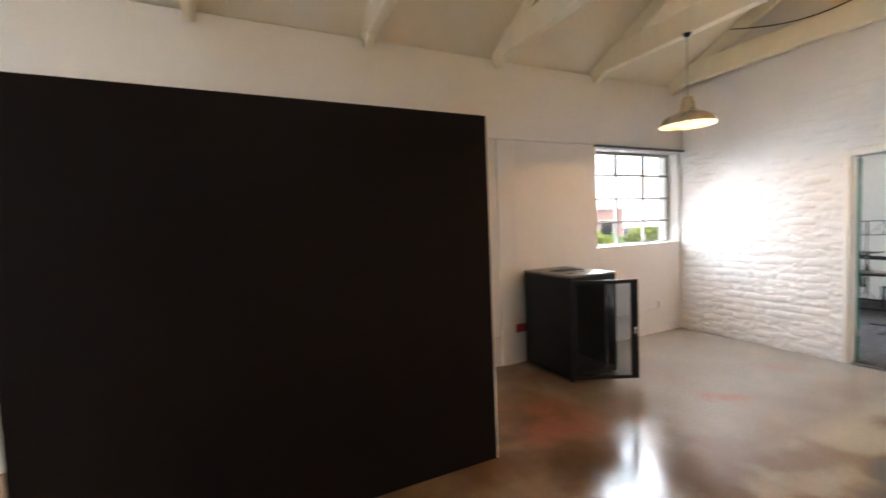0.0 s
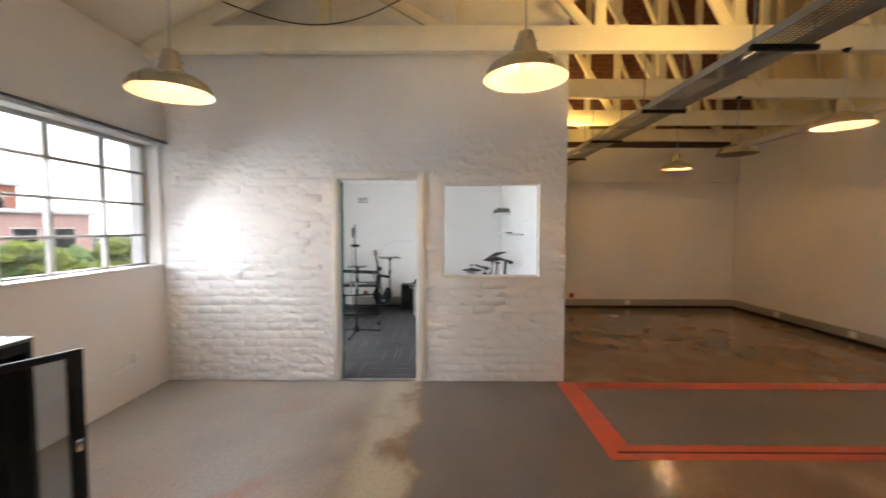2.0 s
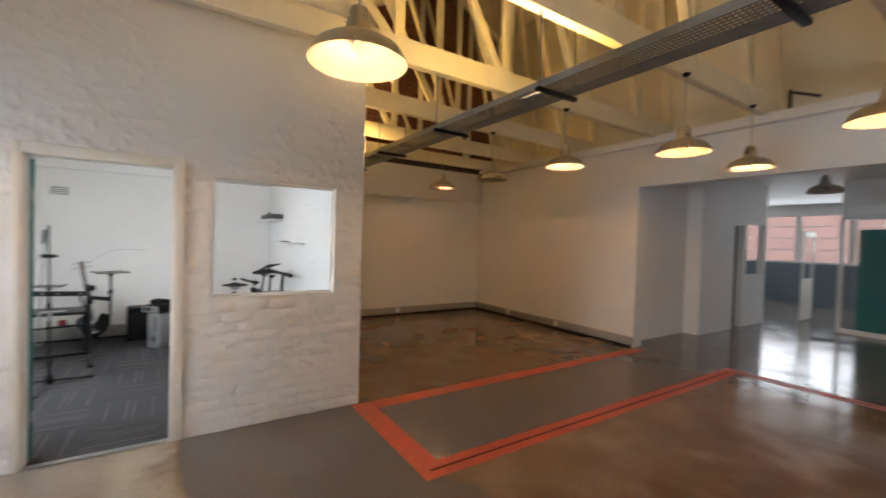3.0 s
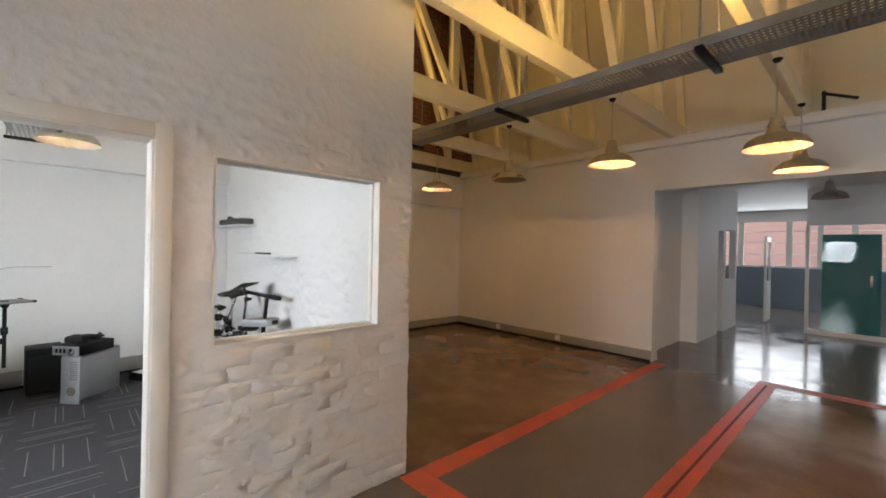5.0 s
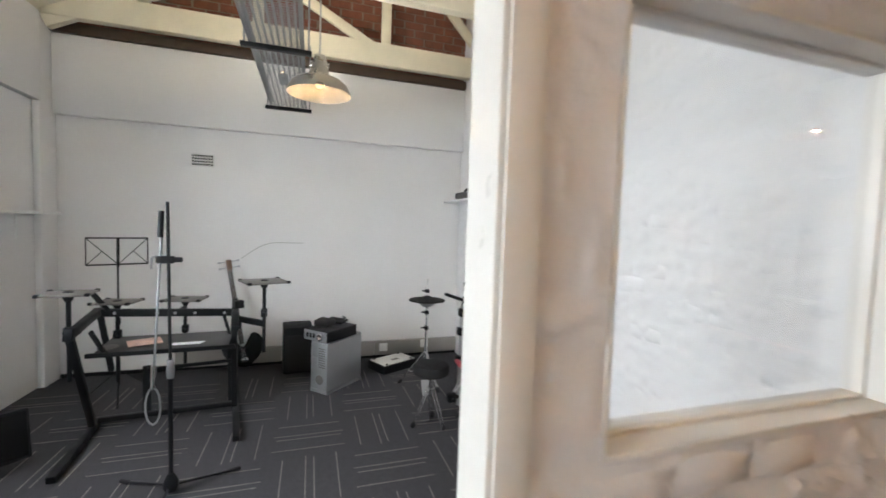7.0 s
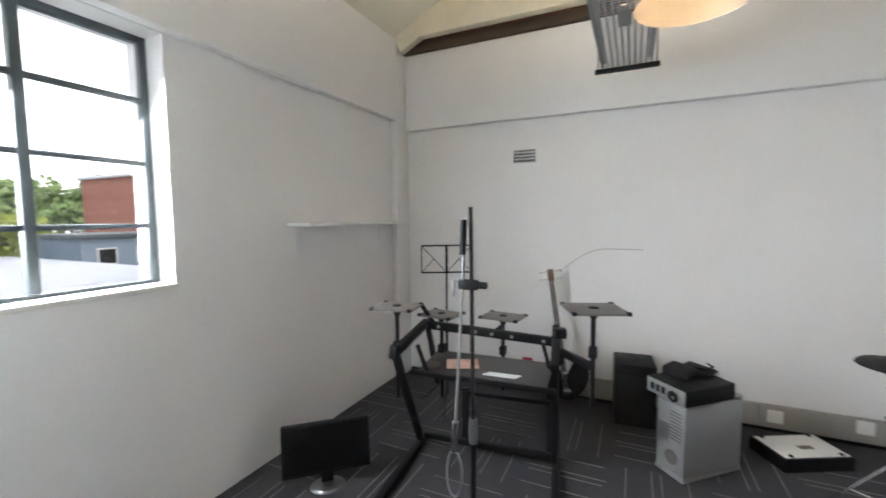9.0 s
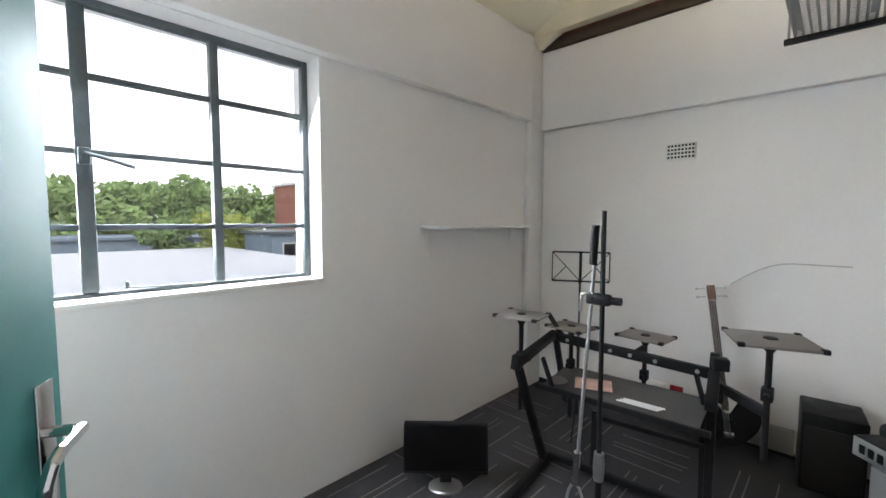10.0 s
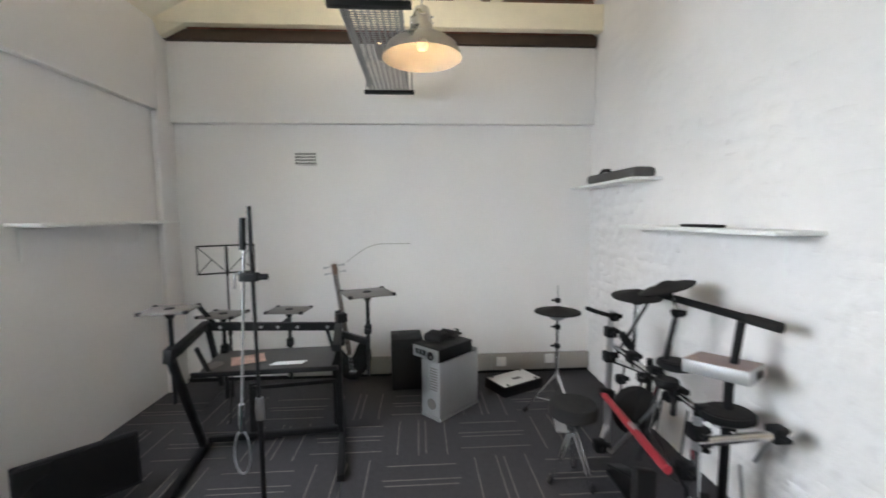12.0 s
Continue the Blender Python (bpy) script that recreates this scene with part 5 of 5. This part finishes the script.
block("warehouse", "long low warehouse with a white coated roof", -25, 19, 19, 43, -1.3, "bluewall", "roof", [(-8 + 3.2 * k, -2.9, 1.6, 0.9) for k in range(8)])
block("warehouse", "far blue-grey sheeted warehouse", -30, 24, 56, 66, -0.6, "bluewall", "bluewall")
block("apartment_building", "orange face brick building among the trees", 31.5, 48, 50, 60, 6.2, "orange", "roof", [(33 + 3 * (k % 5), 0.5 + 3 * (k // 5), 1.5, 1.4) for k in range(10)])
block("house", "small grey house with a dark roof", 20.6, 27, 36, 42, 0.3, "bluewall", "frame", [(21.5, -1.6, 1.2, 1.2), (24, -1.6, 1.2, 1.2)])
block("shop_building", "red brick shop front across the yard", 27, 38, 33, 35.9, 2.6, "shop", "roof", [(28 + 3.2 * k, -0.5, 2.0, 2.0) for k in range(3)])
block("brick_building", "red brick building behind the far window", -4, 14, -34, -24, 4.0, "shop", "roof", [(1.5 + 2.2 * k, 0.6, 1.3, 1.7) for k in range(5)])


def tree(x, y, top, spread, mat="leaf", seed=1):
    rnd = random.Random(seed)
    t = thing("tree", "broad leafy tree with a dense uneven crown" if mat == "leaf" else "yellow-green leafy tree with a loose crown", "tree", pose(x, y, -5), "trees outside")
    h = top + 5
    bm = B()
    tube(bm, (0, 0, 0), (0, 0, h * 0.55), 0.32, 8, 0.16)
    for k in range(5):
        a = k * 1.26 + rnd.random()
        tube(bm, (0, 0, h * (0.3 + 0.05 * k)), (spread * 0.55 * math.cos(a), spread * 0.55 * math.sin(a), h * 0.72), 0.13, 6, 0.04)
    part("trunk", bm, "bark", t)
    verts, faces = [], []
    lobes = [(rnd.uniform(-0.6, 0.6) * spread, rnd.uniform(-0.6, 0.6) * spread, h * rnd.uniform(0.35, 0.84), spread * rnd.uniform(0.35, 0.6)) for _ in range(14)]
    for lx, ly, lz, lr in lobes:
        for _ in range(210):
            d = Vector((rnd.gauss(0, 1), rnd.gauss(0, 1), rnd.gauss(0, 1))).normalized() * lr * rnd.uniform(0.6, 1.05)
            c = Vector((lx, ly, lz)) + Vector((d.x, d.y, d.z * 0.7))
            u = Vector((rnd.gauss(0, 1), rnd.gauss(0, 1), rnd.gauss(0, 1))).normalized()
            w = u.orthogonal().normalized()
            s = (0.55 if spread > 4 else 0.3) * rnd.uniform(0.6, 1.2)
            n = len(verts)
            verts += [c - u * s, c + w * s * 0.6, c + u * s, c - w * s * 0.6]
            faces.append((n, n + 1, n + 2, n + 3))
    me = bpy.data.meshes.new("crown")
    me.from_pydata(verts, [], faces)
    me.materials.append(M[mat])
    ob = new("crown", me)
    ob.parent = t
    return t


for k in range(20):
    tree(-34 + 3.9 * k + (k % 3), 74 + 5 * ((k * 7) % 3), 7.6 + 1.0 * ((k * 5) % 4) / 2, 5.6, "leaf", k + 3)
tree(20.5, 46, 3.0, 3.0, "leaf2", 40)
tree(16, 51, 2.0, 2.6, "leaf", 41)
for k in range(5):
    tree(1.3 + 24 * math.cos(radians(35 + 3.4 * k)), 1 + 24 * math.sin(radians(35 + 3.4 * k)), 1.3, 1.9, "leaf2" if k % 2 else "leaf", 50 + k)
for k in range(3):
    tree(-9 - 2.0 * k, 13, 0.9, 2.0, "leaf", 60 + k)

# ---- brickwork pieces ----
rnd = random.Random(7)


def brick_data(seed, w=0.229, h=0.083):
    """A painted brick face: bulging, with soft uneven edges; it faces -x."""
    r = random.Random(seed)
    amp = r.choice((0.4, 0.7, 1.0, 1.3))
    us, ws = (0.0, 0.05, 0.35, 0.65, 0.95, 1.0), (0.0, 0.13, 0.5, 0.87, 1.0)
    nx, nz = 5, 4
    v, f = [], []
    dy, dz = r.uniform(-0.008, 0.008), r.uniform(-0.006, 0.006)
    for i, u in enumerate(us):
        for j, q in enumerate(ws):
            e = i in (0, nx) or j in (0, nz)
            y = (u - 0.5) * w + dy + r.uniform(-0.009, 0.009)
            z = (q - 0.5) * h + dz + r.uniform(-0.007, 0.007)
            v.append((0.0022 if e else -0.0028 * amp - r.uniform(-0.0028, 0.0042), y, z))
    for i in range(nx):
        for j in range(nz):
            a = i * (nz + 1) + j
            f.append((a, a + 1, a + nz + 2, a + nz + 1))
    return v, f


DATA = [brick_data(100 + k) for k in range(10)]
BRICKS = []
for v, f in DATA:
    me = bpy.data.meshes.new("brick")
    me.from_pydata(v, [], f)
    me.materials.append(M["brickp"])
    me.shade_smooth()
    BRICKS.append(me)


def clear(y, z, holes, pad=0.09):
    return not any(a - pad - 0.03 < y < b + pad + 0.03 and lo - pad / 2 < z < hi + pad / 2 for a, b, lo, hi in holes)


HOLES = [(DOOR[0] - 0.06, DOOR[1] + 0.06, 0, DOOR[3] + 0.06), GLZ]
rest_v, rest_f, count = [], [], 0


def add_rest(vs, fs, k, m):
    n = len(vs)
    vs += [m @ Vector(c) for c in DATA[k][0]]
    fs += [tuple(n + i for i in q) for q in DATA[k][1]]


for row in range(35):
    z = 0.045 + row * 0.086
    for col in range(18):
        y = -0.10 + col * 0.232 + (0.116 if row % 2 else 0)
        if not (-0.14 < y < NY - 0.1) or not clear(y, z, HOLES):
            continue
        k = rnd.randrange(10)
        if rnd.random() < (0.25 if z < 1.3 else 0.5 if z < 2.15 else 1.0):
            continue
        if count < 300 and z < 2.2:
            ob = new("brick", BRICKS[k])
            ob.parent = partition
            ob.location = (PX - 0.0055, y, z)
            count += 1
        else:
            add_rest(rest_v, rest_f, k, Matrix.Translation((PX + 0.001, y, z)))
me = bpy.data.meshes.new("brickwork")
me.from_pydata(rest_v, [], rest_f)
me.materials.append(M["brickp"])
me.shade_smooth()
ob = new("brickwork", me)
ob.parent = partition
tagged(ob, kind="stuff")
rest_v, rest_f = [], []
turn = pose(0, 0, 0, 0, 0, -90)
for row in range(36):
    for col in range(17):
        x = PX + PT + 0.12 + col * 0.232 + (0.1 if row % 2 else 0)
        if x < BX - 0.12 and row < 26 and rnd.random() < 0.5:
            add_rest(rest_v, rest_f, rnd.randrange(10), Matrix.Translation((x, -0.1105, 0.045 + row * 0.086)) @ turn)
me = bpy.data.meshes.new("brickwork")
me.from_pydata(rest_v, [], rest_f)
me.materials.append(M["brickp"])
me.shade_smooth()
ob = new("brickwork", me)
ob.parent = room_south
tagged(ob, kind="stuff")


def lumps(u, z, seed):
    """Height of the thick paint over the brick face, in metres."""
    warp = noise.noise(Vector((u * 5, z * 5, seed))) * 0.05
    a = noise.noise(Vector((u * 7 + warp * 9, z * 15 + warp * 6, seed + 3)))
    c = noise.noise(Vector((u * 24, z * 30 + 4, seed + 7)))
    d = noise.noise(Vector((u * 2.2, z * 2.2, seed + 11)))
    rough = 1.0 if z < 2.1 else max(0.3, 1.0 - (z - 2.1) * 1.6)
    step = min(1.0, max(0.0, (a - 0.05 + 0.25 * d) * 5))
    spot = min(1.0, max(0.0, (c - 0.28) * 6))
    return 0.002 + 0.0015 * d + rough * (0.0062 * step + 0.0085 * spot + 0.0022 * c)


def paint_coat(parent, u0, u1, z1, holes, at, seed, step=0.014):
    """The lumpy paint skin over a wall face, open at the holes; at(u, z, h) places a point."""
    us = [u0 + (u1 - u0) * k / int((u1 - u0) / step) for k in range(int((u1 - u0) / step) + 1)]
    zs = [0.001 + (z1 - 0.001) * k / int(z1 / step) for k in range(int(z1 / step) + 1)]
    vs = [at(u, z, lumps(u, z, seed)) for u in us for z in zs]
    n = len(zs)
    fs = []
    for i in range(len(us) - 1):
        for j in range(n - 1):
            if not any(us[i + 1] > a and us[i] < b and zs[j + 1] > lo and zs[j] < hi for a, b, lo, hi in holes):
                fs.append((i * n + j, i * n + j + 1, (i + 1) * n + j + 1, (i + 1) * n + j))
    me = bpy.data.meshes.new("paint_coat")
    me.from_pydata(vs, [], fs)
    me.materials.append(M["brickp"])
    me.shade_smooth()
    ob = new("paint_coat", me)
    ob.parent = parent
    return tagged(ob, kind="stuff")


paint_coat(partition, -0.22, NY, 4.2, [(DOOR[0] - 0.055, DOOR[1] + 0.055, 0, DOOR[3] + 0.055), GLZ], lambda u, z, h: (PX - h, u, z), 1.0)
paint_coat(room_south, PX + PT, BX, 3.6, [], lambda u, z, h: (u, -0.11 + h, z), 5.0, 0.02)
bm = B()
for row in range(45):
    z = 3.14 + row * 0.085
    for col in range(38):
        y = UPPER_Y + 0.1 + col * 0.232 + (0.116 if row % 2 else 0)
        if z + 0.08 < ROOF_AT(y) - 0.05 and y < NY - 0.15:
            d = rnd.uniform(0.004, 0.014)
            box(bm, BX + 0.02 - d, BX + 0.03, y - 0.105, y + 0.105, z, z + 0.072)
ob = part("brickwork", bm, "redbrick", gable)
tagged(ob, kind="stuff")
